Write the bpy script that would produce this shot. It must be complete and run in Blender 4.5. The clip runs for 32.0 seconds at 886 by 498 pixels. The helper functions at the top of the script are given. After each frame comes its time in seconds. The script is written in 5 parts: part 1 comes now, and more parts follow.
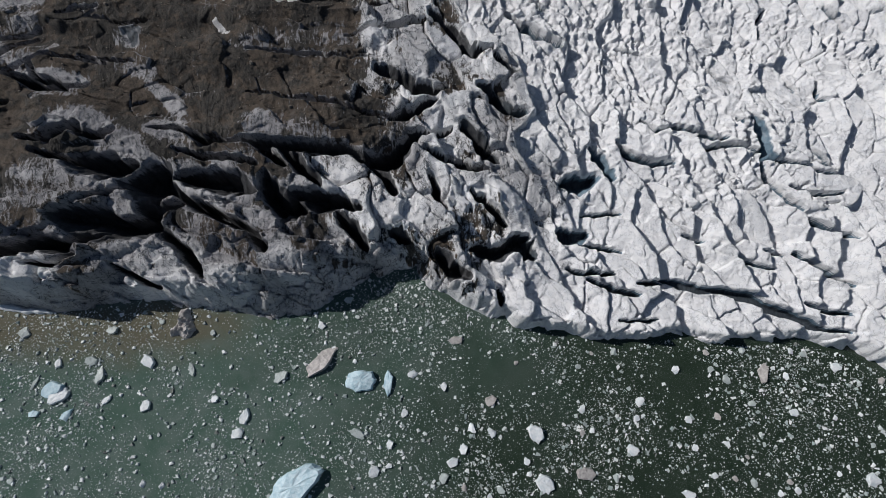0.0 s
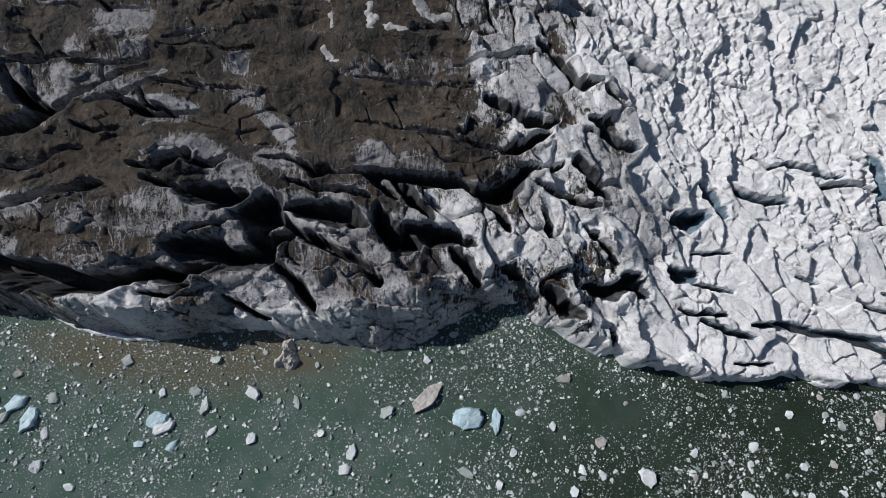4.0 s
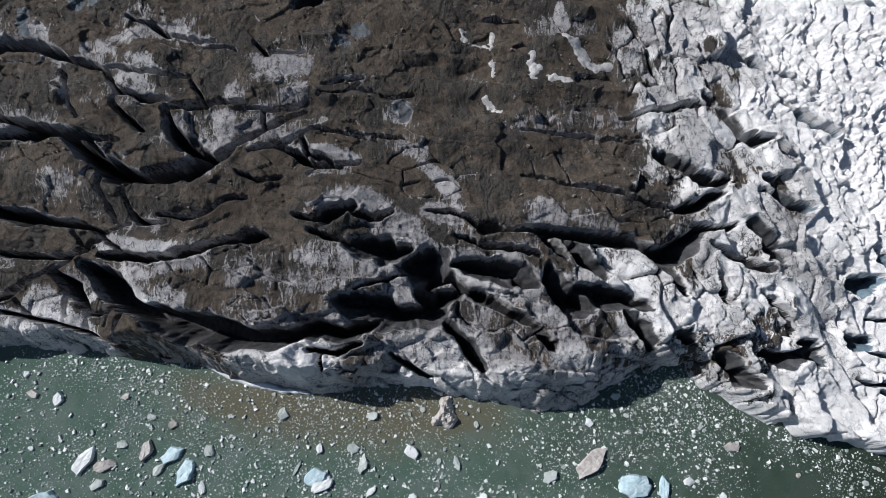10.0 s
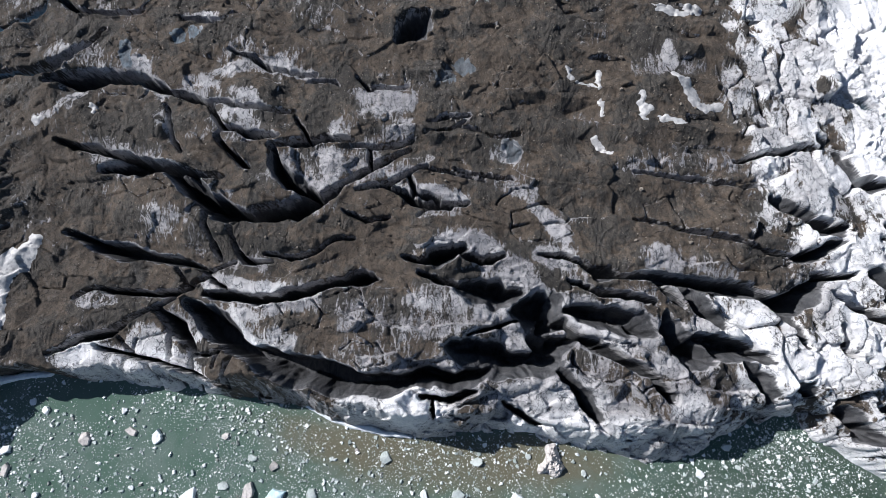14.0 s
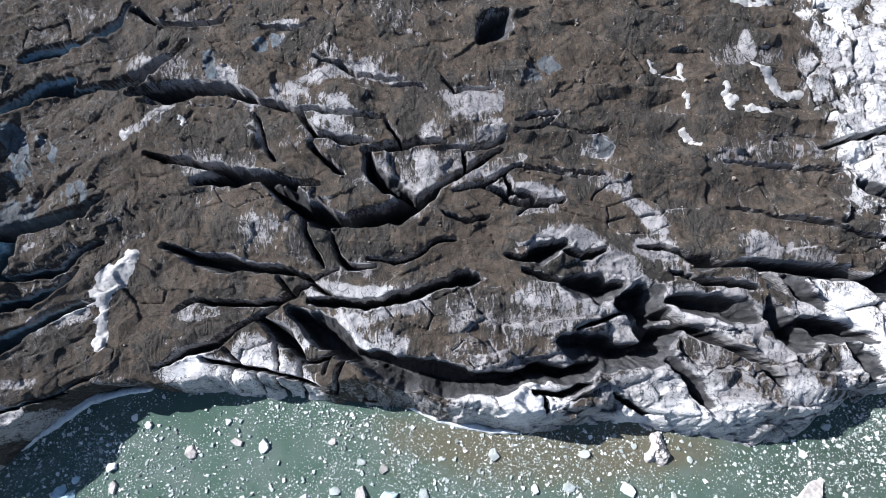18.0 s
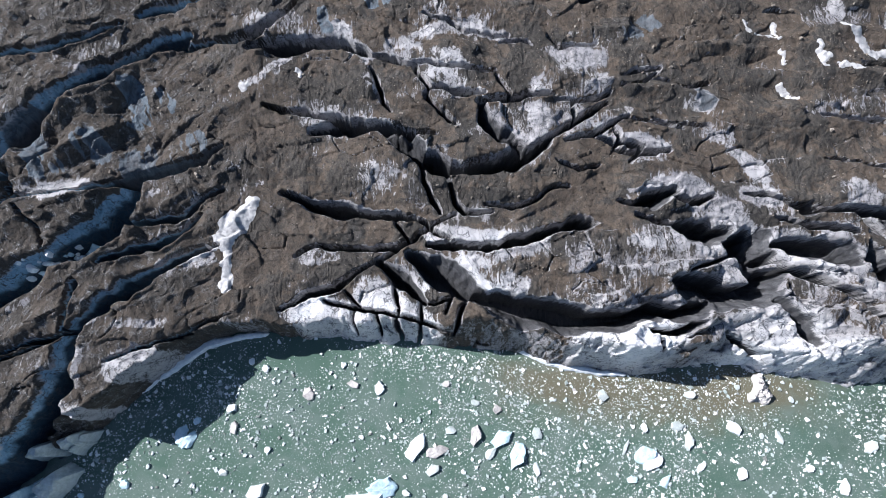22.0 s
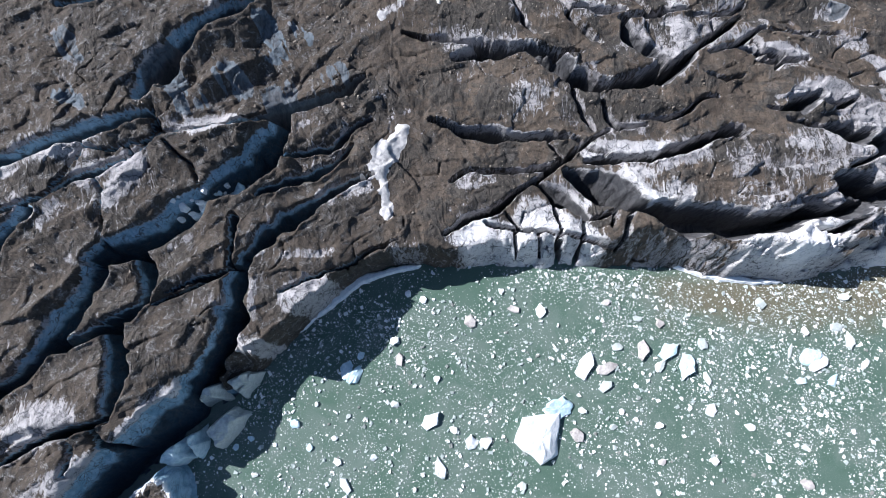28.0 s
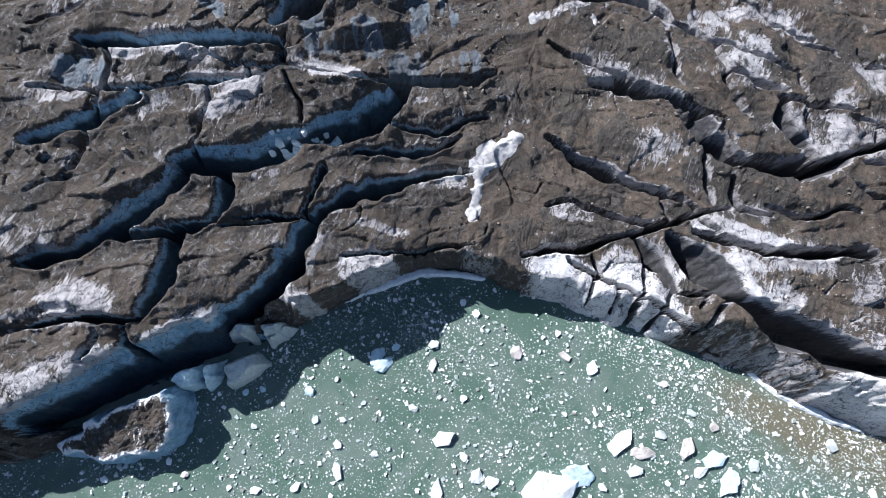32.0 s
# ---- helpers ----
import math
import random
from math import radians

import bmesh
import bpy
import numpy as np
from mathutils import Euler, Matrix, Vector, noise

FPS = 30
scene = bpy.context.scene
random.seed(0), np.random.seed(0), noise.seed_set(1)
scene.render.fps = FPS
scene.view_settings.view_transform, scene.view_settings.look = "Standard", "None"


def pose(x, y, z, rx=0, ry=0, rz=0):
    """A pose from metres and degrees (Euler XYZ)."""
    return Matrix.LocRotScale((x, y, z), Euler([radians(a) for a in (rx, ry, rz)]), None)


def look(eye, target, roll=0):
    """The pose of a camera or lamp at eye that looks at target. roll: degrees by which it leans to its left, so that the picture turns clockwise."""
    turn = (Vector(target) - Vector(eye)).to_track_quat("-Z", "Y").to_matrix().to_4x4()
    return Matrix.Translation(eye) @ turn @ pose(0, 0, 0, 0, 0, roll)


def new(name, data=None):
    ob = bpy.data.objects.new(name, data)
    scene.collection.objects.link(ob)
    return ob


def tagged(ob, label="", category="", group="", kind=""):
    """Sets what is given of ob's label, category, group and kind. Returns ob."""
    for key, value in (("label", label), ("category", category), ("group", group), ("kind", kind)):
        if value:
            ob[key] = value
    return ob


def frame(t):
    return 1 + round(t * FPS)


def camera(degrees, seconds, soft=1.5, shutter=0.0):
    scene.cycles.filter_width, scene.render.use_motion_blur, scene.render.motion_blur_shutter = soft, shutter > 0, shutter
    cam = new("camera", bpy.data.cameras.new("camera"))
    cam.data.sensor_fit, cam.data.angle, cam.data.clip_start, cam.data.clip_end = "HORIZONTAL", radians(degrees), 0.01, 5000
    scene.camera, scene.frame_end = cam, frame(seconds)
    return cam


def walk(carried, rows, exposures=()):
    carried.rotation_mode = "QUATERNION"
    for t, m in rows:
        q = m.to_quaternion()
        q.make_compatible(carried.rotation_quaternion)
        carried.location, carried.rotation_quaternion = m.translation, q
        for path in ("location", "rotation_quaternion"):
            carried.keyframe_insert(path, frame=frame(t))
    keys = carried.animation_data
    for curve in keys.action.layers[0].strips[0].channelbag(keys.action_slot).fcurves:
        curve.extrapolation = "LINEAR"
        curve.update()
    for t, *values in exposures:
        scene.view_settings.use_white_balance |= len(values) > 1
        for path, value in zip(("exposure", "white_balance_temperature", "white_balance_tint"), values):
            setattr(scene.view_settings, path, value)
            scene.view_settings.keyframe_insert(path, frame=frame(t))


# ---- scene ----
cam = camera(83.2, 32.0, soft=0.6)
# seconds, place in metres, turn in degrees: a drone about 120 m over the water, looking down
PATH = [
    (0, -0.00, 0.00, 120.00, 13.88, -0.16, 0.00),
    (0.5, -3.13, 0.91, 120.00, 13.93, -0.12, 0.15),
    (1, -6.08, 1.82, 119.99, 14.00, -0.05, 0.36),
    (1.5, -9.03, 2.70, 120.02, 14.06, 0.02, 0.52),
    (2, -12.21, 3.70, 119.97, 14.07, 0.01, 0.68),
    (2.5, -15.43, 4.71, 120.04, 14.05, -0.04, 0.86),
    (3, -18.63, 5.81, 120.14, 14.02, -0.06, 1.01),
    (3.5, -21.63, 6.89, 120.16, 13.98, -0.01, 1.18),
    (5.5, -33.94, 11.22, 120.35, 13.91, 0.09, 1.83),
    (6, -37.14, 12.21, 120.46, 13.90, 0.07, 1.95),
    (6.5, -40.33, 13.04, 120.47, 13.92, 0.07, 2.07),
    (7, -43.32, 13.89, 120.50, 13.97, 0.15, 2.22),
    (7.5, -46.32, 14.77, 120.46, 14.02, 0.23, 2.39),
    (8, -49.35, 15.63, 120.48, 14.08, 0.27, 2.49),
    (8.5, -52.16, 16.53, 120.52, 14.14, 0.42, 2.57),
    (9, -54.80, 17.59, 120.41, 14.18, 0.64, 2.70),
    (9.5, -57.73, 18.66, 120.49, 14.17, 0.72, 2.83),
    (10, -60.98, 19.71, 120.58, 14.18, 0.67, 2.96),
    (10.5, -63.92, 20.76, 120.64, 14.22, 0.75, 3.08),
    (11, -66.85, 21.77, 120.74, 14.26, 0.83, 3.19),
    (11.5, -69.73, 22.87, 120.77, 14.24, 0.91, 3.38),
    (12, -72.75, 23.94, 120.85, 14.25, 0.93, 3.52),
    (12.5, -75.89, 25.00, 120.88, 14.21, 0.91, 3.64),
    (13, -79.00, 26.13, 120.96, 14.18, 0.91, 3.82),
    (13.5, -81.79, 27.19, 121.11, 14.17, 1.01, 3.96),
    (14, -84.82, 28.12, 121.04, 14.26, 1.06, 4.07),
    (14.5, -87.87, 28.84, 121.15, 14.40, 1.06, 4.11),
    (16.5, -100.80, 30.52, 122.25, 13.78, 0.62, 2.25),
    (17, -103.61, 29.62, 122.33, 13.81, 0.62, 1.80),
    (17.5, -106.46, 28.40, 122.39, 13.91, 0.64, 1.49),
    (18, -109.47, 26.99, 122.50, 13.97, 0.62, 1.28),
    (18.5, -112.64, 25.61, 122.64, 13.99, 0.55, 1.13),
    (19, -115.89, 24.02, 122.83, 13.98, 0.47, 1.06),
    (19.5, -119.13, 22.37, 122.99, 14.01, 0.46, 1.02),
    (20, -122.61, 20.53, 123.11, 14.04, 0.34, 1.04),
    (20.5, -126.13, 18.54, 123.26, 14.12, 0.26, 1.04),
    (21, -129.58, 16.54, 123.23, 14.22, 0.19, 1.10),
    (21.5, -133.12, 14.58, 123.32, 14.31, 0.11, 1.14),
    (22, -136.85, 12.61, 123.33, 14.36, -0.05, 1.20),
    (22.5, -140.56, 10.69, 123.34, 14.42, -0.16, 1.20),
    (23, -144.22, 8.78, 123.29, 14.46, -0.25, 1.22),
    (23.5, -147.83, 6.80, 123.27, 14.54, -0.32, 1.30),
    (24, -151.47, 4.70, 123.18, 14.66, -0.35, 1.31),
    (24.5, -155.28, 2.66, 123.04, 14.77, -0.45, 1.38),
    (25, -158.94, 0.77, 122.93, 14.80, -0.52, 1.41),
    (25.5, -162.41, -0.93, 122.48, 14.71, -0.54, 1.38),
    (26, -166.25, -2.47, 121.50, 14.58, -0.69, 1.69),
    (26.5, -170.19, -3.67, 120.28, 14.55, -0.83, 2.38),
    (28.5, -179.47, -4.93, 116.26, 14.91, -1.44, -3.80),
    (29, -179.97, -4.70, 115.56, 15.02, -1.28, -2.90),
    (29.5, -181.11, -4.50, 114.74, 15.18, -1.37, -0.06),
    (30, -182.45, -4.38, 113.86, 15.34, -1.58, 3.77),
    (30.5, -183.35, -4.31, 113.06, 15.46, -1.69, 7.01),
    (31, -184.13, -4.45, 112.27, 15.58, -1.81, 10.14),
    (31.5, -184.70, -4.67, 111.59, 15.62, -1.95, 13.07),
    (32, -185.83, -5.16, 110.84, 15.62, -2.22, 16.98),
]
walk(cam, [(t, pose(x, y, z, rx, ry, rz)) for t, x, y, z, rx, ry, rz in PATH], exposures=[(0, -0.69, 6400, 11), (5, -0.60, 6350, 11), (9, -0.34, 6350, 11), (14, 0.34, 6230, 12), (20, 0.79, 6130, 13), (26, 0.88, 6100, 14), (32, 0.93, 6100, 14)])

# ---- light: a clear sky and a sun from the west, shadows falling east over the water ----
SUN_AZ, SUN_EL = 158.0, 36.5   # degrees from +x towards +y, and above the horizon
world = bpy.data.worlds.new("sky")
scene.world = world
world.use_nodes = True
wn = world.node_tree.nodes
sky = wn.new("ShaderNodeTexSky")
sky.sky_type = "NISHITA"
sky.sun_disc = False
sky.sun_elevation = radians(SUN_EL)
sky.sun_rotation = radians(90 - SUN_AZ)
sky.air_density, sky.dust_density = 1.0, 0.4
world.node_tree.links.new(sky.outputs[0], wn["Background"].inputs[0])
wn["Background"].inputs[1].default_value = 0.056
sun = new("sun", bpy.data.lights.new("sun", "SUN"))
sun.data.energy, sun.data.angle, sun.data.color = 5.3, radians(0.55), (1.0, 0.97, 0.93)
ca, sa, ce, se = math.cos(radians(SUN_AZ)), math.sin(radians(SUN_AZ)), math.cos(radians(SUN_EL)), math.sin(radians(SUN_EL))
sun.matrix_world = look((300 * ca * ce, 300 * sa * ce, 300 * se), (0, 0, 0))


# ---- materials ----
class Nodes:
    """A short way to build a material's node tree."""

    def __init__(self, name, rough=0.6, spec=0.3):
        self.mat = bpy.data.materials.new(name)
        self.mat.use_nodes = True
        self.tree = self.mat.node_tree
        self.bsdf = self.tree.nodes["Principled BSDF"]
        self.bsdf.inputs["Roughness"].default_value = rough
        self.bsdf.inputs["Specular IOR Level"].default_value = spec

    def put(self, value, socket):
        if isinstance(value, bpy.types.NodeSocket):
            self.tree.links.new(value, socket)
        elif isinstance(value, tuple) and len(value) == 3 and socket.type == "RGBA":
            socket.default_value = (*value, 1)
        else:
            socket.default_value = value

    def place(self):
        return self.tree.nodes.new("ShaderNodeTexCoord").outputs["Object"]

    def scaled(self, vec, factors):
        n = self.tree.nodes.new("ShaderNodeVectorMath")
        n.operation = "MULTIPLY"
        self.put(vec, n.inputs[0])
        n.inputs[1].default_value = factors
        return n.outputs[0]

    def noise(self, scale, vec=None, detail=4.0, rough=0.55, warp=0.0):
        n = self.tree.nodes.new("ShaderNodeTexNoise")
        self.put(vec if vec is not None else self.place(), n.inputs["Vector"])
        n.inputs["Scale"].default_value, n.inputs["Detail"].default_value = scale, detail
        n.inputs["Roughness"].default_value, n.inputs["Distortion"].default_value = rough, warp
        return n.outputs["Fac"]

    def cracks(self, scale, vec, width):
        """1 in a net of thin, bent lines."""
        w = self.tree.nodes.new("ShaderNodeTexNoise")
        self.put(vec, w.inputs["Vector"])
        w.inputs["Scale"].default_value = scale * 1.7
        bend = self.tree.nodes.new("ShaderNodeVectorMath")
        bend.operation = "MULTIPLY_ADD"
        self.put(w.outputs["Color"], bend.inputs[0])
        bend.inputs[1].default_value = (1.6 / scale * 0.5,) * 3
        self.put(vec, bend.inputs[2])
        n = self.tree.nodes.new("ShaderNodeTexVoronoi")
        n.feature = "DISTANCE_TO_EDGE"
        self.put(bend.outputs[0], n.inputs["Vector"])
        n.inputs["Scale"].default_value = scale
        return self.span(n.outputs["Distance"], width, width * 0.25)

    def facets(self, scale, vec):
        """A jumble of angular facets, as height."""
        w = self.tree.nodes.new("ShaderNodeTexNoise")
        self.put(vec, w.inputs["Vector"])
        w.inputs["Scale"].default_value = scale * 1.3
        bend = self.tree.nodes.new("ShaderNodeVectorMath")
        bend.operation = "MULTIPLY_ADD"
        self.put(w.outputs["Color"], bend.inputs[0])
        bend.inputs[1].default_value = (0.7 / scale,) * 3
        self.put(vec, bend.inputs[2])
        n = self.tree.nodes.new("ShaderNodeTexVoronoi")
        self.put(bend.outputs[0], n.inputs["Vector"])
        n.inputs["Scale"].default_value = scale
        return self.math("SUBTRACT", 1.0, n.outputs["Distance"])

    def attr(self, name):
        n = self.tree.nodes.new("ShaderNodeAttribute")
        n.attribute_name = name
        return n.outputs["Fac"]

    def math(self, op, a, b=0.0, clamp=False):
        n = self.tree.nodes.new("ShaderNodeMath")
        n.operation, n.use_clamp = op, clamp
        self.put(a, n.inputs[0]), self.put(b, n.inputs[1])
        return n.outputs[0]

    def span(self, v, lo, hi, to_lo=0.0, to_hi=1.0):
        n = self.tree.nodes.new("ShaderNodeMapRange")
        n.interpolation_type = "SMOOTHSTEP"
        self.put(v, n.inputs[0])
        for k, value in enumerate((lo, hi, to_lo, to_hi)):
            n.inputs[k + 1].default_value = value
        return n.outputs[0]

    def mix(self, fac, a, b):
        n = self.tree.nodes.new("ShaderNodeMix")
        n.data_type = "RGBA"
        self.put(fac, n.inputs[0]), self.put(a, n.inputs[6]), self.put(b, n.inputs[7])
        return n.outputs[2]

    def axis(self, vec, k):
        n = self.tree.nodes.new("ShaderNodeSeparateXYZ")
        self.put(vec, n.inputs[0])
        return n.outputs[k]

    def bump(self, height, strength, distance):
        n = self.tree.nodes.new("ShaderNodeBump")
        n.inputs["Strength"].default_value, n.inputs["Distance"].default_value = strength, distance
        self.put(height, n.inputs["Height"])
        self.put(n.outputs[0], self.bsdf.inputs["Normal"])

    def done(self, colour, rough=None):
        self.put(colour, self.bsdf.inputs["Base Color"])
        if rough is not None:
            self.put(rough, self.bsdf.inputs["Roughness"])
        return self.mat


def glacier_material():
    m = Nodes("glacier_ice_and_debris", 0.7, 0.25)
    p = m.place()
    fine, mid, broad = m.noise(2.6, p, 6, 0.65), m.noise(0.55, p, 5, 0.6, 0.6), m.noise(0.09, p, 4, 0.55)
    streak = m.noise(0.9, m.scaled(p, (1.0, 0.3, 0.3)), 6, 0.62, 1.2)
    # clean ice: white weathered crust, greyer where dust has settled
    ice = m.mix(m.span(mid, 0.35, 0.7), (0.96, 0.955, 0.955), (0.87, 0.88, 0.905))
    grimy = m.mix(m.span(mid, 0.35, 0.7), (0.34, 0.33, 0.345), (0.20, 0.195, 0.208))
    fibre = m.noise(1.6, m.scaled(p, (1.0, 0.22, 0.25)), 5, 0.65, 0.6)
    grimy = m.mix(m.span(fibre, 0.50, 0.62, 0.0, 0.55), grimy, (0.15, 0.145, 0.14))
    grimy = m.mix(m.span(streak, 0.5, 0.72, 0.0, 0.5), grimy, (0.20, 0.19, 0.185))
    ice = m.mix(m.attr("grime"), ice, grimy)
    soiled = m.span(m.attr("grime"), 0.02, 0.35, 0.34, 1.0)
    ice = m.mix(m.math("MULTIPLY", m.span(fine, 0.58, 0.75, 0.0, 0.25), soiled), ice, (0.42, 0.42, 0.43))
    # fresh ice in crevasses: blue west, dirt-laden and shaded by colour in the middle
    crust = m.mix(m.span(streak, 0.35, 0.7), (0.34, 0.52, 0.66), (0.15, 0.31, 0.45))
    # near-black blue painted in for the shade deep in western crevasses
    deep_shade = m.mix(m.span(streak, 0.35, 0.7), (0.024, 0.055, 0.086), (0.010, 0.024, 0.040))
    laden_shade = m.mix(m.span(streak, 0.35, 0.7), (0.11, 0.112, 0.118), (0.045, 0.046, 0.052))
    level = m.math("ADD", m.attr("fresh_shade"), m.math("MULTIPLY", m.math("SUBTRACT", mid, 0.5), 0.35))
    ice = m.mix(m.span(level, 0.15, 0.42), ice, m.mix(m.attr("laden_shade"), crust, laden_shade))
    ice = m.mix(m.span(level, 0.55, 0.95), ice, m.mix(m.attr("laden_shade"), deep_shade, laden_shade))
    # debris: brown and grey grit, mottled, with pale stones
    tiny = m.noise(8.0, p, 3, 0.7)
    gully = m.noise(0.8, m.scaled(p, (1.0, 0.45, 0.4)), 6, 0.68, 1.5)
    brown = m.mix(m.span(mid, 0.35, 0.65), (0.118, 0.092, 0.070), (0.072, 0.060, 0.050))
    grit = m.mix(m.span(m.math("ADD", broad, m.math("MULTIPLY", m.math("SUBTRACT", mid, 0.5), 0.4)), 0.44, 0.56), brown, (0.050, 0.0485, 0.046))
    grit = m.mix(m.span(m.axis(p, 0), -150.0, -215.0, 0.0, 0.6), grit, (0.052, 0.046, 0.041))
    grit = m.mix(m.span(gully, 0.36, 0.64), m.mix(0.25, grit, (0.016, 0.015, 0.014)), m.mix(0.25, grit, (0.165, 0.138, 0.112)))
    grit = m.mix(m.span(fine, 0.38, 0.50, 0.5, 0.0), grit, (0.016, 0.015, 0.014))
    grit = m.mix(m.span(tiny, 0.60, 0.68, 0.0, 0.6), grit, (0.24, 0.215, 0.19))
    frost = m.math("MULTIPLY", m.span(tiny, 0.50, 0.60), m.math("MULTIPLY", m.span(mid, 0.50, 0.66), m.span(m.axis(p, 0), -175.0, -215.0, 0.0, 0.8)))
    grit = m.mix(frost, grit, (0.55, 0.56, 0.57))
    # thin grey smears where the ice shows between the grains
    smear = m.noise(0.35, m.scaled(p, (1.0, 0.55, 0.4)), 7, 0.7, 0.8)
    grit = m.mix(m.math("MULTIPLY", m.span(smear, 0.53, 0.70), m.span(fine, 0.42, 0.62, 0.1, 0.5)), grit, (0.17, 0.165, 0.16))
    rift = m.math("MULTIPLY", m.cracks(0.16, m.scaled(p, (0.6, 1.3, 1.0)), 0.012), m.span(smear, 0.42, 0.6))
    grit = m.mix(rift, grit, (0.014, 0.013, 0.013))
    ice = m.mix(m.math("MULTIPLY", m.span(tiny, 0.56, 0.72, 0.0, 0.2), soiled), ice, m.mix(0.5, ice, (0.25, 0.25, 0.26)))
    # dirt in hairline cracks of the ice
    veins = m.cracks(0.34, m.scaled(p, (1.0, 0.6, 0.8)), 0.035)
    ice = m.mix(m.math("MULTIPLY", m.math("MAXIMUM", veins, m.cracks(1.1, p, 0.05)), m.math("MULTIPLY", m.span(mid, 0.42, 0.56, 0.1, 0.9), soiled)), ice, (0.07, 0.075, 0.085))
    rag = m.math("ADD", m.math("MULTIPLY", m.math("SUBTRACT", fine, 0.5), 0.7), m.math("MULTIPLY", m.math("SUBTRACT", streak, 0.5), 1.5))
    rag = m.math("ADD", rag, m.math("MULTIPLY", m.math("SUBTRACT", tiny, 0.5), 0.4))
    cover = m.span(m.math("ADD", m.attr("debris"), rag), 0.38, 0.58)
    shards = m.math("ADD", m.math("MULTIPLY", m.facets(0.45, m.scaled(p, (1.0, 0.6, 0.8))), 2.2), m.facets(1.3, p))
    shards = m.math("MULTIPLY", shards, m.math("MULTIPLY", m.span(cover, 0.2, 0.9, 0.38, 0.12), m.span(m.attr("grime"), 0.02, 0.35, 0.5, 1.0)))
    relief = m.math("ADD", m.math("MULTIPLY", m.math("ADD", m.math("MULTIPLY", fine, 0.75), mid), m.span(m.attr("grime"), 0.02, 0.35, 0.45, 1.0)), m.math("ADD", m.math("MULTIPLY", gully, 0.4), m.math("MULTIPLY", tiny, 0.5)))
    n = m.noise(0.2, m.scaled(p, (1.0, 0.5, 0.4)), 6, 0.55, 1.2)
    crease = m.math("SUBTRACT", 1.0, m.math("ABSOLUTE", m.math("SUBTRACT", m.math("MULTIPLY", n, 2.0), 1.0)))
    relief = m.math("ADD", relief, m.math("MULTIPLY", m.math("POWER", crease, 3.0), m.math("MULTIPLY", m.span(cover, 0.2, 0.9, 0.3, 1.5), m.span(broad, 0.42, 0.6, 0.0, 1.0))))
    m.bump(m.math("ADD", relief, shards), 1.0, 0.42)
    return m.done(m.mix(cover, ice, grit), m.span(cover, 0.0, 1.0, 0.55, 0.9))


def water_material():
    m = Nodes("silty_meltwater", 0.12, 0.5)
    m.bsdf.inputs["IOR"].default_value = 1.33
    p = m.place()
    broad, mid = m.noise(0.022, p, 4, 0.6, 0.5), m.noise(0.16, p, 4, 0.6, 0.8)
    # clear and dark towards the clean ice in the east, milky with rock flour in the west
    west = m.span(m.math("ADD", m.axis(p, 0), m.math("MULTIPLY", m.math("SUBTRACT", broad, 0.5), 120.0)), 40.0, -55.0)
    deep = m.mix(m.span(mid, 0.3, 0.7), (0.018, 0.031, 0.019), (0.027, 0.042, 0.028))
    milky = m.mix(m.span(mid, 0.3, 0.7), (0.082, 0.128, 0.104), (0.116, 0.158, 0.139))
    milky = m.mix(m.span(m.noise(0.05, p, 5, 0.65, 2.0), 0.42, 0.6, 0.0, 0.6), milky, (0.056, 0.108, 0.080))
    colour = m.mix(west, deep, milky)
    for (x, y, rx, ry) in PLUMES:
        off = m.scaled(p, (1 / rx, 1 / ry, 0))
        n = m.tree.nodes.new("ShaderNodeVectorMath")
        n.operation = "DISTANCE"
        m.put(off, n.inputs[0])
        n.inputs[1].default_value = (x / rx, y / ry, 0)
        near = m.math("ADD", n.outputs["Value"], m.math("MULTIPLY", m.math("SUBTRACT", mid, 0.5), 0.9))
        colour = m.mix(m.span(near, 1.0, 0.2, 0.0, 0.75), colour, (0.125, 0.112, 0.076))
    # a thin scum of ice crumbs, in drifts
    crumbs = m.span(m.noise(5.5, p, 3, 0.7), 0.56, 0.66)
    drift = m.span(m.noise(0.07, p, 5, 0.6, 1.0), 0.36, 0.6, 0.12, 0.46)
    colour = m.mix(m.math("MULTIPLY", crumbs, drift), colour, (0.40, 0.44, 0.43))
    m.bump(m.noise(1.6, p, 3, 0.6), 0.12, 0.05)
    return m.done(colour)


def berg_material(name, base, shade, dirt):
    m = Nodes(name, 0.45, 0.4)
    p = m.place()
    a, b = m.noise(1.1, p, 5, 0.6, 0.5), m.noise(4.0, p, 5, 0.65)
    colour = m.mix(m.span(a, 0.35, 0.68), base, shade)
    colour = m.mix(m.span(b, 0.58, 0.72, 0.0, dirt), colour, (0.16, 0.14, 0.13))
    m.bump(m.math("ADD", a, m.math("MULTIPLY", b, 0.5)), 0.6, 0.25)
    return m.done(colour)


def rock_material():
    m = Nodes("moraine_rock", 0.9, 0.2)
    info = m.tree.nodes.new("ShaderNodeNewGeometry")
    own = info.outputs["Random Per Island"]
    colour = m.mix(own, (0.10, 0.085, 0.07), (0.32, 0.285, 0.245))
    colour = m.mix(m.span(m.noise(6.0), 0.4, 0.7, 0.0, 0.5), colour, (0.08, 0.07, 0.06))
    return m.done(colour)


def brash_material():
    m = Nodes("brash_ice", 0.4, 0.4)
    own = m.tree.nodes.new("ShaderNodeNewGeometry").outputs["Random Per Island"]
    colour = m.mix(m.span(own, 0.25, 0.85), (0.36, 0.42, 0.41), (0.87, 0.89, 0.89))
    colour = m.mix(m.span(own, 0.0, 0.16, 0.8, 0.0), colour, (0.16, 0.16, 0.145))
    return m.done(colour)


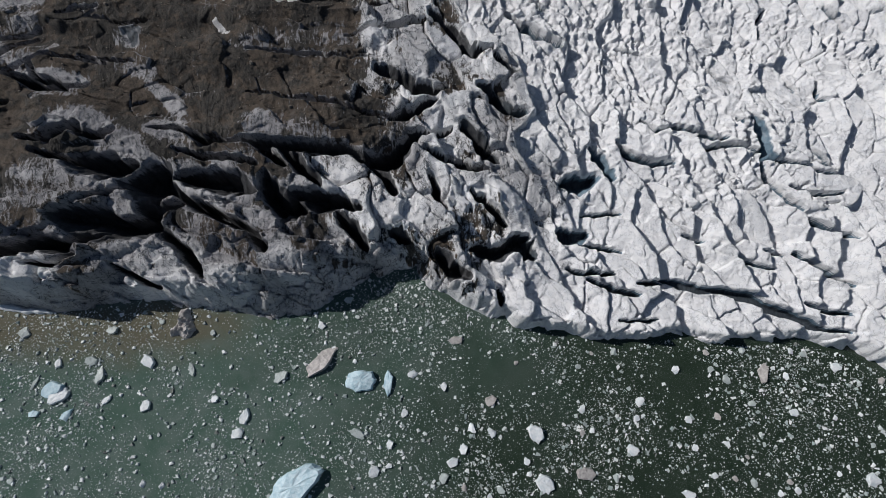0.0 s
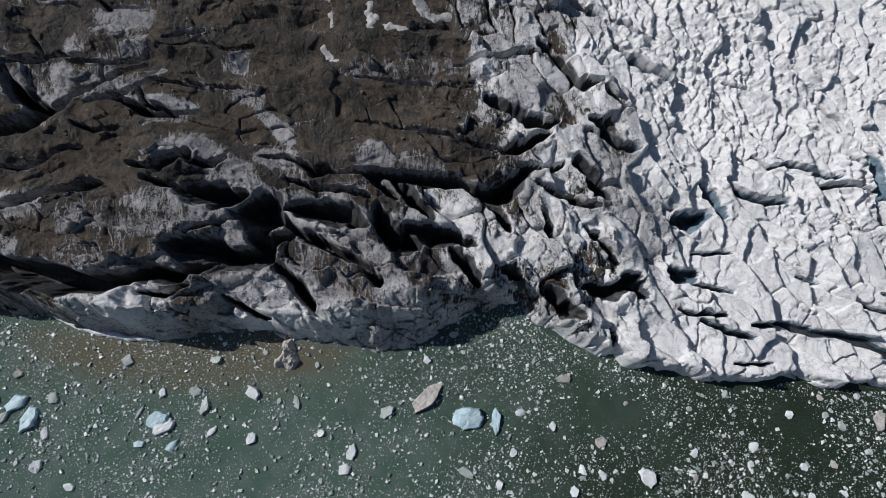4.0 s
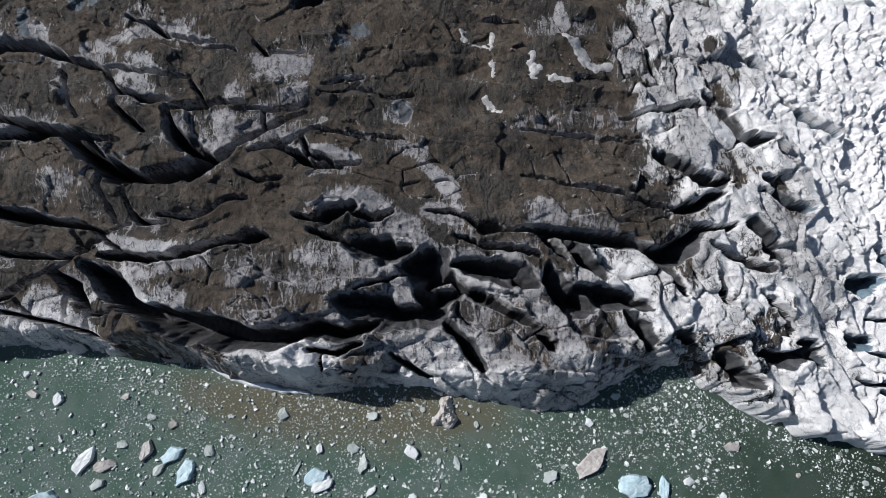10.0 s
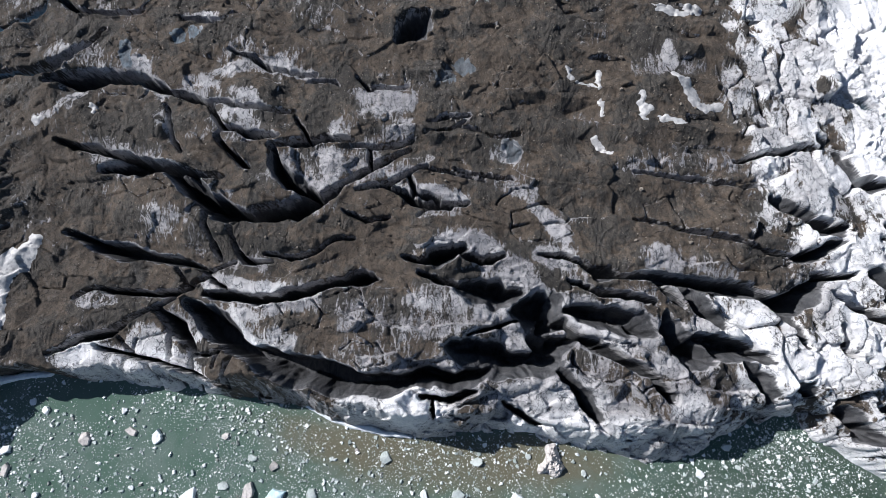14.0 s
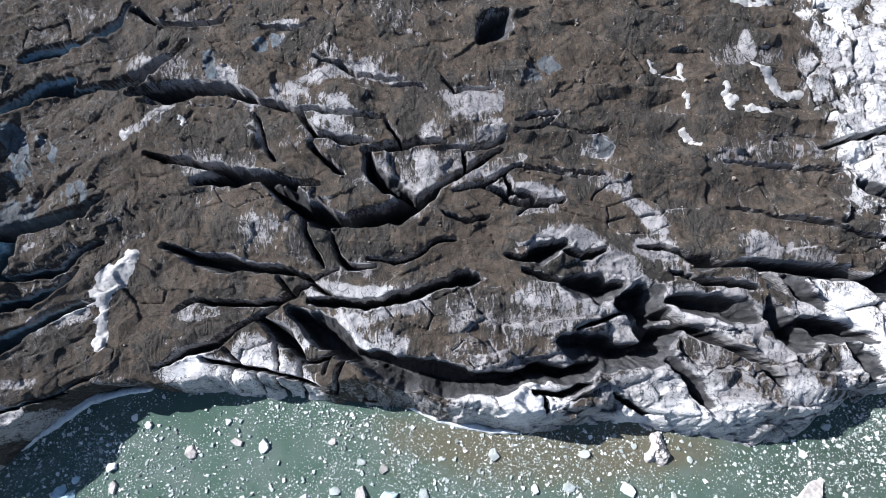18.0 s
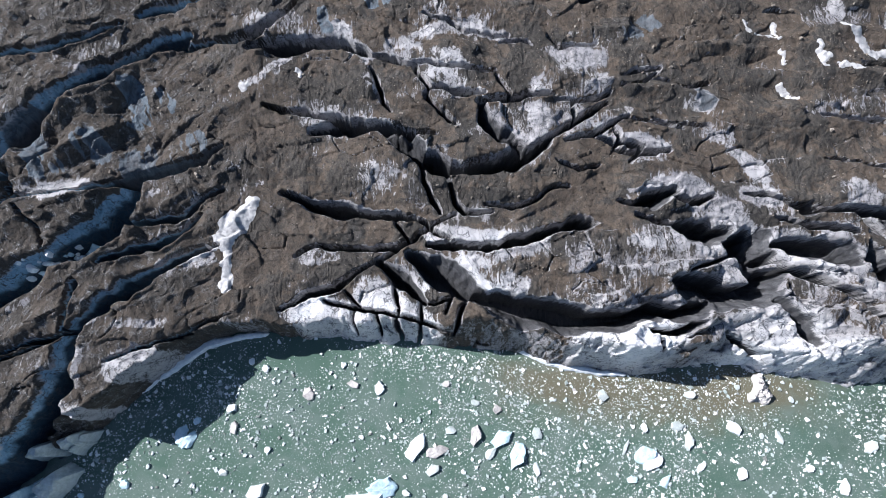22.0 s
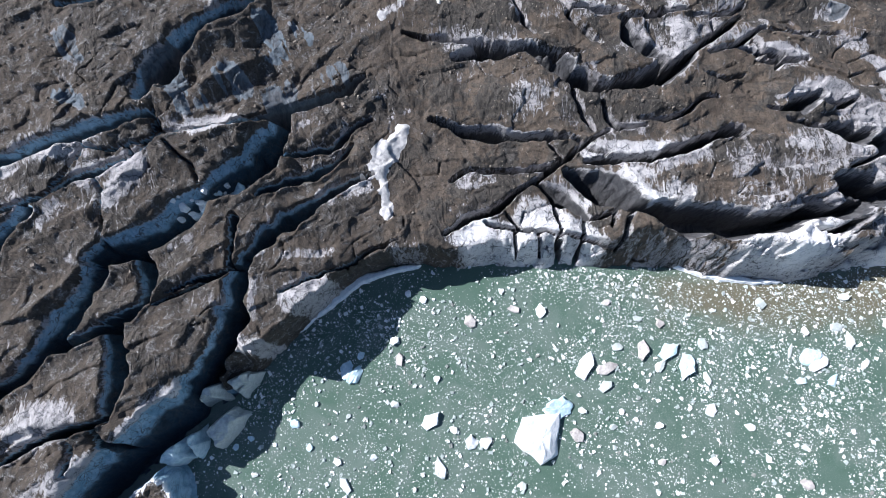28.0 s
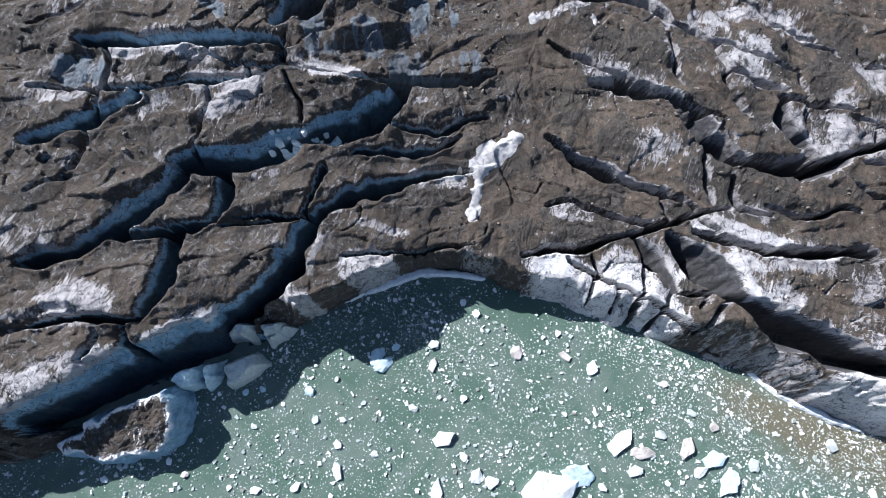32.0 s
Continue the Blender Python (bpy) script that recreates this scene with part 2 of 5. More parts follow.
PLUMES = [(-106, 13, 32, 8), (-63, 12, 24, 8), (-84, 9, 52, 11)]
GLACIER = glacier_material()
WATER = water_material()
WHITE = berg_material("white_ice", (0.84, 0.86, 0.87), (0.66, 0.72, 0.75), 0.25)
BLUE = berg_material("blue_ice", (0.60, 0.74, 0.80), (0.38, 0.56, 0.64), 0.1)
PALE = berg_material("pale_ice", (0.52, 0.57, 0.56), (0.38, 0.43, 0.42), 0.35)
DIRTY = berg_material("dirty_ice", (0.56, 0.53, 0.51), (0.34, 0.32, 0.31), 0.8)
SNOW = berg_material("old_snow", (0.50, 0.50, 0.495), (0.34, 0.34, 0.35), 0.5)
ROCK, BRASH = rock_material(), brash_material()


# ---- small tools ----
def step(lo, hi, v):
    t = np.clip((v - lo) / (hi - lo), 0.0, 1.0)
    return t * t * (3 - 2 * t)


def lattice(i, j, seed):
    u = np.uint32
    h = i.astype(np.int32).astype(u) * u(374761393) + j.astype(np.int32).astype(u) * u(668265263) + u(seed * 974634777 & 0xFFFFFFFF)
    h = (h ^ (h >> u(13))) * u(1274126177)
    h = (h ^ (h >> u(16))) * u(2246822519)
    return ((h ^ (h >> u(15))) & u(0xFFFFFF)) / float(0x1000000)


def value_noise(x, y, seed):
    """Smooth noise from -1 to 1 with a cell of 1."""
    i, j = np.floor(x), np.floor(y)
    u, v = x - i, y - j
    u, v = u * u * u * (u * (u * 6 - 15) + 10), v * v * v * (v * (v * 6 - 15) + 10)
    a, b = lattice(i, j, seed), lattice(i + 1, j, seed)
    c, d = lattice(i, j + 1, seed), lattice(i + 1, j + 1, seed)
    return 2 * ((a * (1 - u) + b * u) * (1 - v) + (c * (1 - u) + d * u) * v) - 1


def fractal(x, y, seed, octaves=3):
    total, size = 0.0, 1.0
    for k in range(octaves):
        total = total + size * value_noise(x * 2**k + 17.3 * k, y * 2**k - 9.1 * k, seed + k)
        size *= 0.5
    return total


def to_line(x, y, points, smooth=True):
    """Distance to a line of points, how far along it (0 to 1) the nearest place lies, and whether that is on the line's sunny side."""
    pts = np.array(points, float)
    best, along, sunny = np.full(x.shape, 1e9), np.zeros(x.shape), np.zeros(x.shape, bool)
    lengths = np.hypot(*np.diff(pts, axis=0).T)
    done, total = 0.0, lengths.sum()
    for (ax, ay), (bx, by), l in zip(pts[:-1], pts[1:], lengths):
        dx, dy = (bx - ax) / l, (by - ay) / l
        s = np.clip((x - ax) * dx + (y - ay) * dy, 0, l)
        d = np.hypot(x - ax - s * dx, y - ay - s * dy)
        near = d < best
        best = np.where(near, d, best)
        along = np.where(near, (done + s) / total, along)
        side = 1.0 if ca * -dy + sa * dx > 0 else -1.0
        sunny = np.where(near, ((y - ay) * dx - (x - ax) * dy) * side > 0, sunny)
        done += l
    return best, along, sunny


def inside(x, y, ring):
    odd = np.zeros(x.shape, bool)
    for (ax, ay), (bx, by) in zip(ring, ring[1:] + ring[:1]):
        if ay != by:
            odd ^= ((ay > y) != (by > y)) & (x < (bx - ax) * (y - ay) / (by - ay) + ax)
    return odd


def cells(x, y, seed, jitter=0.85):
    """Irregular cells of size 1: the nearest seed's distance, the gap to the next one, the cell's number and the offset from its seed."""
    i, j = np.floor(x), np.floor(y)
    f1, f2 = np.full(x.shape, 9.0), np.full(x.shape, 9.0)
    ci, cj, ox, oy = np.zeros(x.shape), np.zeros(x.shape), np.zeros(x.shape), np.zeros(x.shape)
    for di in (-1, 0, 1):
        for dj in (-1, 0, 1):
            sx = i + di + 0.5 + jitter * (lattice(i + di, j + dj, seed) - 0.5)
            sy = j + dj + 0.5 + jitter * (lattice(i + di, j + dj, seed + 1) - 0.5)
            d = np.hypot(x - sx, y - sy)
            near = d < f1
            f2 = np.where(near, f1, np.minimum(f2, d))
            ci, cj = np.where(near, i + di, ci), np.where(near, j + dj, cj)
            ox, oy = np.where(near, x - sx, ox), np.where(near, y - sy, oy)
            f1 = np.where(near, d, f1)
    return f1, f2 - f1, ci, cj, ox, oy


def mesh_object(name, co, faces, material, parent=None, smooth=True):
    """An object from arrays of places and of four- or three-cornered faces."""
    me = bpy.data.meshes.new(name)
    n, k = faces.shape
    me.vertices.add(len(co))
    me.vertices.foreach_set("co", np.ascontiguousarray(co, np.float32).ravel())
    me.loops.add(n * k)
    me.loops.foreach_set("vertex_index", np.ascontiguousarray(faces, np.int32).ravel())
    me.polygons.add(n)
    me.polygons.foreach_set("loop_start", np.arange(0, n * k, k, dtype=np.int32))
    me.polygons.foreach_set("use_smooth", np.full(n, smooth))
    me.update(calc_edges=True)
    me.materials.append(material)
    ob = new(name, me)
    ob.parent = parent
    return ob


# ---- the plan of the glacier: its shore, swells, crevasses and bare ice ----
SHORE_EAST = [(112.6, -3.9), (104.1, 0.6), (95.7, 3.8), (90.7, 5.5), (82.9, 7.1), (73.4, 6.4), (62.8, 7.1), (56.2, 8.4), (48, 6.7), (38.6, 7.1), (30.7, 8.4), (22.7, 10.4), (17.3, 11), (15.4, 13.1), (12, 12.8), (6.6, 15.1), (2.5, 17.1), (-3, 19.9), (-6.5, 25.2), (-11.3, 24.8), (-19.5, 21.3), (-27.5, 17.1), (-34.1, 14.4), (-40.8, 12.8), (-51.8, 14.7), (-61.2, 15.8), (-67.2, 16.3), (-72.6, 17), (-77.8, 16), (-85.6, 14.6)]
SHORE_WEST = [(-93.7, 14.8), (-101.7, 15.3), (-107.2, 15.7), (-114.2, 17.3), (-120, 19.6), (-126.8, 19.7), (-135, 19.3), (-144.8, 20.5), (-153.7, 20), (-159.2, 20.8), (-167.4, 21.3), (-175.6, 21.4), (-181.5, 22.1), (-187.4, 21.6), (-193.5, 19.7), (-198.8, 15.4), (-203.9, 10.7), (-211, 4.8), (-214.9, 1), (-219.7, -4.6), (-224.4, -10.5), (-230.5, -18.5), (-238, -24), (-246, -31), (-254, -38.5), (-262, -43), (-269, -46)]
SHORE = SHORE_EAST + SHORE_WEST
LAND = [(900, -330), (900, 900), (-900, 900), (-900, -560)] + SHORE[::-1]
SWELLS_EAST = [(100, 100, 6.5), (78, 78, 4.2), (72, 64, 6.2), (70, 12, 3), (50, 60, 5.8), (45, 71, 7), (36, 34, 3.4), (28, 20, 4.2), (20, 100, 11), (14, 15, 6), (1, 44, 13), (-0.4, 28, 10.5), (-5, 80, 13), (-12, 26, 13.5), (5, 57, 13.5), (-17, 65, 15.5), (-25, 41, 12.5), (-28, 48, 16.5), (-36, 25, 14), (-45, 92, 15.3), (-52, 40, 16.6), (-60, 86, 14), (-62, 16, 9), (-74, 100, 17), (-77, 70, 15.8), (-84, 42, 16.8), (-87, 23, 13), (-87, 67, 17), (-101, 40, 17), (-103, 57, 15.5), (-56, 84, 15.3), (-61, 42, 12.5), (-73, 49, 13.5), (-91, 51, 18)]
SWELLS_WEST = [(-122, 39, 17), (-130, 29, 14.5), (-104, 47, 14.5), (-151, 85, 20), (-123, 64, 17), (-124, 73, 18), (-130, 12, 7), (-144, 26, 9.2), (-146, 89, 18), (-150, 68, 17), (-153, 38, 10), (-160, 27, 8.5), (-174, 54, 11), (-176, 38, 10), (-185, 90, 19), (-187, 48, 11), (-197, 23, 11.5), (-206, 65, 13), (-229, 76, 22), (-200, 79, 14.5), (-207, 32, 14), (-211, 40, 15.5), (-217, 33, 15), (-221, -3, 13), (-222, 23, 15.5), (-225, 50, 17), (-239, -5, 17), (-240, 95, 20), (-245, 53, 19), (-268, 47, 18.5), (-290, -30, 16), (-300, 30, 19), (-238, 53, 20.5), (-222, 28, 16.8), (-242, 10, 14.5), (-205, 52, 14.5)]
DIRT_EDGE = [(-21.8, 100.3), (-20, 90.2), (-17.9, 72.6), (-21.6, 63.5), (-12.2, 60.5), (-10.7, 53.3), (-18.4, 50), (-31.3, 49), (-33.3, 40.7), (-27.8, 32.8), (-22.6, 30.2), (-17.3, 21.3), (-15, 10), (-21.8, 140)]
WHITE_EDGE = [(8, 140), (8, 106.1), (15, 85.1), (22, 68.7), (19, 57.9), (25, 47.5), (23.6, 33.3), (26, 23.8), (15, 12.2), (12, 0)]
CREVASSES, BARE, WALLS = [], [], []


def crevasse(width, depth, *points):
    CREVASSES.append((width, depth, points))


def bare_ice(width, strength, *points):
    BARE.append((width, strength, points))


def ice_wall(width, tint, *points):
    WALLS.append((width, tint, points))


crevasse(3.2, 8, (-259.8, 81.9), (-251.6, 83.3), (-244.9, 85.5), (-235.2, 86.0), (-226.6, 90.2), (-218.0, 96.0))
crevasse(7.5, 12, (-239.2, 58.3), (-238.4, 63.1), (-235.7, 67.3), (-230.6, 72.6), (-226.2, 77.2))
crevasse(5.5, 11, (-227.8, 75.6), (-222.0, 80.5), (-216.0, 86.5), (-209.5, 91.1), (-202.0, 93.3))
crevasse(5.5, 10, (-276.5, 41.8), (-268.1, 44.2), (-261.7, 46.9), (-254.0, 49.8), (-245.8, 52.1), (-237.5, 53.9))
crevasse(0.8, 6, (-236.2, 49.7), (-236.1, 53.5), (-236.2, 56.3))
crevasse(1, 6, (-251.3, 47.1), (-244.6, 46.6), (-237.2, 48.3), (-230.7, 50.3), (-220.4, 52.4))
crevasse(4.2, 9, (-220.1, 52.3), (-214.8, 54.5), (-209.0, 57.2), (-201.4, 59.6), (-195.6, 61.3), (-191.2, 64.9))
crevasse(8.5, 12, (-247.8, 23.0), (-240.8, 25.4), (-234.0, 29.0), (-228.7, 33.3), (-223.9, 37.5))
crevasse(8, 12, (-225.0, 36.6), (-219.0, 41.7), (-213.5, 46.4), (-210.5, 50.9), (-209.3, 55.7))
crevasse(4.5, 9, (-225.3, 34.8), (-219.6, 37.3), (-214.5, 40.6), (-210.6, 43.8))
crevasse(2.2, 8, (-211.7, 44.4), (-204.6, 45.9), (-198.6, 47.7), (-194.1, 51.9), (-189.9, 54.7))
crevasse(2.6, 8, (-214.2, 35.8), (-208.6, 38.4), (-202.0, 40.4), (-197.0, 44.4), (-194.4, 47.9))
crevasse(1.5, 7, (-209.7, 55.3), (-205.0, 56.8), (-198.6, 58.8))
crevasse(5, 11, (-237.8, 23.7), (-236.7, 19.6), (-235.7, 15.4), (-236.8, 12.1))
crevasse(2.6, 9, (-235.6, 13.0), (-239.4, 10.5), (-245.1, 9.1))
crevasse(1, 6, (-233.9, 12.6), (-226.9, 16.1), (-220.1, 19.6), (-216.8, 21.3))
crevasse(4.8, 11, (-243.5, 9.6), (-241.3, 4.0), (-239.9, -2.7), (-240.3, -8.6))
crevasse(2.2, 9, (-219.2, 31.4), (-219.0, 26.2), (-219.6, 21.0))
crevasse(2.6, 9, (-189.3, 41.5), (-194.6, 39.1), (-199.1, 36.0), (-204.2, 32.1))
crevasse(5.5, 12, (-202.0, 34.2), (-206.5, 31.0), (-211.8, 26.6), (-215.6, 22.3))
crevasse(6.8, 13, (-215.7, 22.8), (-217.5, 17.6), (-218.0, 11.0), (-220.2, 5.7), (-222.8, 0.8))
crevasse(6.5, 12, (-221.7, 2.2), (-224.6, -2.0), (-226.6, -6.7), (-229.1, -11.2))
crevasse(0.8, 6, (-209.2, 14.7), (-203.7, 17.0), (-196.9, 19.1), (-192.2, 21.8), (-184.8, 25.2))
crevasse(1.7, 7, (-288.2, 41.5), (-283.0, 46.2), (-278.8, 51.0), (-276.6, 57.7))
crevasse(1.3, 8, (-250.7, 48.8), (-251.4, 44.8), (-253.8, 41.0), (-256.1, 38.8))
crevasse(1.4, 9, (-270.7, 42.1), (-268.7, 38.5), (-267.8, 34.5), (-268.0, 30.2), (-268.2, 25.1))
crevasse(0.8, 7, (-268.0, 25.1), (-266.4, 21.2), (-266.2, 16.4), (-268.4, 11.9))
crevasse(1.4, 8, (-281.8, 28.2), (-275.8, 30.3), (-266.0, 33.0), (-257.6, 36.1), (-251.4, 39.4))
crevasse(2, 9, (-256.7, 37.0), (-250.4, 40.2), (-246.0, 41.7), (-239.6, 45.0), (-234.3, 49.4))
crevasse(1, 8, (-234.8, 48.8), (-235.2, 52.7))
crevasse(0.7, 7, (-247.1, 39.5), (-246.4, 35.1), (-245.9, 27.9), (-244.9, 21.1))
crevasse(5.4, 6, (-277.2, 17.3), (-273.1, 20.9), (-267.8, 25.2), (-263.6, 29.7), (-260.0, 33.5))
crevasse(7, 12, (-256.8, 0.9), (-253.7, 6.4), (-250.3, 13.0), (-247.8, 18.9), (-244.9, 22.7))
crevasse(4.2, 10, (-267.3, -5.3), (-262.7, -3.3), (-258.3, -0.8), (-255.3, 2.5))
crevasse(2.6, 8, (-252.7, 4.1), (-247.2, 6.9), (-241.5, 9.9), (-236.0, 12.6))
crevasse(5.4, 12, (-241.2, 8.7), (-240.0, 2.7), (-239.1, -2.8), (-239.8, -7.1))
crevasse(1.8, 9, (-239.0, -6.6), (-242.7, -9.7), (-252.6, -12.6), (-261.6, -17.0))
crevasse(1.3, 8, (-247.4, -12.3), (-246.4, -15.1), (-246.8, -18.8))
crevasse(2.6, 9, (-243.1, -9.8), (-241.2, -12.9), (-238.5, -16.0))
crevasse(0.8, 6, (-271.1, 7.9), (-269.9, 11.5), (-265.6, 13.4))
crevasse(2, 5, (-273.5, 15.0), (-271.3, 16.0))
crevasse(0.9, 6, (-232.1, 15.1), (-227.6, 17.4), (-220.1, 19.8), (-214.5, 21.3))
crevasse(0.5, 5, (-233.7, 47.3), (-228.8, 43.9), (-226.7, 38.7))
crevasse(0.6, 5, (-240.6, 43.4), (-241.1, 47.8))
# gap behind the calved ridge; its dark floor colour stands for deep shade
crevasse(10, 15, (-254.2, -32.6), (-249.6, -29.1), (-243.2, -22.7), (-235.3, -15.7), (-228.6, -10.4), (-222.4, -7.4), (-216.8, -5.8))
crevasse(1.6, 8, (-205.7, 90.5), (-197.9, 91.5), (-189.9, 91.4))
crevasse(3.6, 8, (-194.7, 91.6), (-188.6, 92.4), (-184.8, 94.3), (-180.3, 98.4), (-174.5, 103.0))
crevasse(4.6, 9, (-185.9, 89.8), (-177.5, 90.4), (-169.9, 91.8), (-162.9, 91.2), (-157.0, 88.9))
crevasse(1.6, 7, (-158.3, 88.5), (-151.4, 87.2), (-146.2, 86.1), (-141.0, 86.0), (-133.2, 85.4), (-125.4, 84.9))
crevasse(5, 8, (-214.0, 98.6), (-208.1, 101.2), (-202.3, 103.4), (-195.4, 108.2), (-190.9, 114.0))
crevasse(2.5, 7, (-189.1, 112.4), (-182.7, 109.0), (-174.3, 109.0), (-167.5, 110.3), (-165.4, 114.5))
crevasse(1.8, 6, (-158.9, 109.2), (-153.3, 109.3), (-145.7, 109.0))
crevasse(0.9, 6, (-156.4, 85.2), (-153.9, 80.4), (-152.4, 75.9), (-150.3, 73.1))
crevasse(1.5, 7, (-145.5, 85.7), (-143.8, 82.2), (-141.4, 79.4), (-138.5, 79.5))
crevasse(1.3, 7, (-141.4, 79.0), (-142.8, 76.9), (-139.5, 75.1), (-136.0, 71.8), (-134.0, 71.1))
crevasse(2.2, 8, (-138.6, 80.1), (-133.3, 78.4), (-128.5, 78.3))
crevasse(2.6, 8, (-129.8, 75.7), (-123.5, 77.2), (-117.2, 79.0), (-111.4, 79.3))
crevasse(1.2, 7, (-111.3, 77.9), (-105.5, 77.4), (-100.3, 78.7), (-97.7, 80.5))
crevasse(3.2, 9, (-128.7, 74.9), (-127.9, 71.3), (-125.2, 68.7), (-121.6, 66.6), (-117.7, 65.4))
crevasse(1.6, 7, (-115.3, 66.1), (-107.8, 70.9), (-104.1, 73.8), (-100.9, 75.9), (-97.7, 78.1))
crevasse(1.4, 7, (-109.0, 66.5), (-103.9, 68.0), (-98.9, 71.2), (-93.8, 74.0))
crevasse(0.9, 6, (-107.0, 76.8), (-106.0, 72.7))
crevasse(2.2, 8, (-103.3, 68.4), (-97.6, 66.8), (-93.8, 65.2), (-88.8, 64.9), (-83.7, 66.2))
crevasse(1.2, 6, (-95.0, 61.9), (-92.5, 63.4), (-88.1, 64.0))
crevasse(2, 8, (-181.4, 75.4), (-177.0, 74.0), (-171.6, 73.6), (-165.2, 72.6), (-159.4, 70.8))
crevasse(3.8, 9, (-169.4, 69.0), (-162.9, 70.0), (-156.5, 69.4), (-150.6, 69.5))
crevasse(2.2, 8, (-150.0, 69.5), (-144.7, 68.3), (-139.6, 68.1))
crevasse(4.6, 11, (-152.5, 69.1), (-147.7, 66.0), (-143.0, 62.5), (-137.7, 60.5), (-131.9, 60.2))
crevasse(4.8, 11, (-134.5, 60.1), (-126.3, 60.8), (-120.1, 62.7), (-115.8, 64.8), (-113.4, 66.6))
crevasse(0.9, 5, (-128.2, 50.8), (-121.9, 50.6), (-115.9, 52.4), (-112.3, 55.1), (-108.3, 55.9))
crevasse(0.7, 6, (-125.3, 83.9), (-123.1, 81.1), (-121.5, 78.7))
crevasse(2.6, 9, (-140.7, 41.9), (-127.4, 41.2), (-117.8, 43.0), (-110.7, 46.4), (-106.4, 47.5))
crevasse(3, 8, (-110.7, 46.0), (-107.1, 47.7), (-102.7, 47.0))
crevasse(4, 8, (-93.1, 52.3), (-88.9, 53.6), (-84.5, 54.9))
crevasse(1.4, 6, (-97.4, 52.9), (-93.1, 52.0))
crevasse(2.2, 7, (-84.5, 53.2), (-78.7, 53.0), (-75.1, 54.3))
crevasse(5.8, 7.2, (-84.0, 47.3), (-79.0, 46.5), (-74.5, 45.6), (-71.1, 46.7))
crevasse(1.4, 8, (-93.7, 49.2), (-88.3, 48.1), (-83.0, 47.3))
crevasse(1.2, 6, (-87.9, 85.2), (-83.3, 83.6), (-78.1, 82.8), (-72.7, 84.2))
crevasse(0.9, 5, (-87.4, 74.2), (-78.4, 73.2), (-73.3, 72.1))
crevasse(0.7, 5, (-95.1, 81.8), (-88.6, 84.6), (-85.3, 86.4))
# a shaded hollow, cut as a crevasse and darkened by its colour
crevasse(8, 6, (-102.9, 106.8), (-100.2, 110.4), (-97.5, 114.0))
crevasse(1.2, 6, (-112.8, 96.5), (-108.7, 93.7), (-104.6, 93.4), (-99.9, 94.5))
crevasse(1.3, 6, (-143.2, 100.2), (-139.7, 98.8), (-132.9, 96.8), (-126.2, 96.2), (-122.2, 96.0))
crevasse(2.8, 9, (-175.7, 53.7), (-170.1, 52.2), (-163.2, 50.8), (-155.0, 49.5), (-143.7, 48.2))
crevasse(0.9, 7, (-144.1, 48.4), (-140.4, 46.0), (-135.8, 43.1))
crevasse(0.9, 6, (-140.4, 46.0), (-134.6, 48.6))
crevasse(1.3, 7, (-171.8, 39.1), (-166.9, 41.1), (-160.2, 41.8), (-150.8, 41.5), (-144.2, 43.1), (-140.4, 46.0))
crevasse(1.9, 8, (-174.1, 26.5), (-168.9, 29.3), (-162.5, 32.2), (-157.3, 35.7), (-153.4, 37.8))
crevasse(1.2, 8, (-153.7, 37.7), (-149.5, 40.2), (-145.3, 42.8))
crevasse(0.8, 6, (-148.9, 47.3), (-144.9, 43.2))
crevasse(1.1, 6, (-143.3, 60.7), (-140.8, 54.1), (-138.1, 49.0))
crevasse(1.1, 6, (-137.3, 58.7), (-135.0, 52.6), (-132.7, 49.2), (-126.5, 49.1))
crevasse(2.8, 9, (-152.7, 38.2), (-149.4, 35.5), (-145.4, 32.5), (-141.2, 28.9))
crevasse(5.8, 12, (-144.8, 39.4), (-139.0, 36.2), (-132.8, 32.0), (-126.6, 29.0))
crevasse(6.4, 13, (-129.1, 30.3), (-119.1, 27.3), (-109.3, 25.9), (-99.3, 25.7), (-93.3, 26.7))
crevasse(0.9, 7, (-165.0, 29.1), (-157.1, 27.4), (-149.2, 26.1), (-141.4, 24.6), (-134.9, 22.3))
crevasse(0.6, 6, (-158.1, 27.7), (-157.2, 22.4))
crevasse(0.8, 6, (-152.5, 26.7), (-150.9, 21.6))
crevasse(1.1, 7, (-147.5, 26.1), (-146.8, 19.3))
crevasse(1.2, 7, (-142.9, 25.0), (-142.9, 19.4))
crevasse(0.9, 7, (-142.4, 24.6), (-142.3, 28.5))
crevasse(0.8, 6, (-148.3, 32.4), (-147.1, 26.3))
crevasse(1.2, 7, (-131.6, 29.2), (-133.4, 25.7), (-134.5, 21.9))
crevasse(0.8, 6, (-140.4, 28.9), (-135.2, 30.1))
crevasse(0.7, 5, (-134.6, 32.0), (-136.4, 26.4))
crevasse(0.7, 6, (-159.9, 31.6), (-156.8, 28.1))
crevasse(1.5, 7, (-67.3, 55.4), (-62.3, 55.2), (-56.3, 53.2), (-51.6, 52.0), (-46.9, 51.5), (-37.9, 51.0))
crevasse(3.2, 5.8, (-57.5, 53.4), (-54.0, 52.0), (-50.6, 52.4))
crevasse(1.4, 6, (-37.8, 52.4), (-34.9, 51.8), (-27.3, 50.7))
crevasse(1.3, 6, (-61.3, 50.0), (-57.8, 48.6), (-53.3, 47.6), (-47.5, 47.1), (-42.4, 45.9))
crevasse(2, 8, (-43.4, 50.3), (-38.8, 48.6), (-36.4, 46.6))
crevasse(5.4, 7.2, (-60.9, 43.2), (-55.9, 43.3), (-51.6, 42.4), (-46.9, 41.7), (-42.7, 39.7))
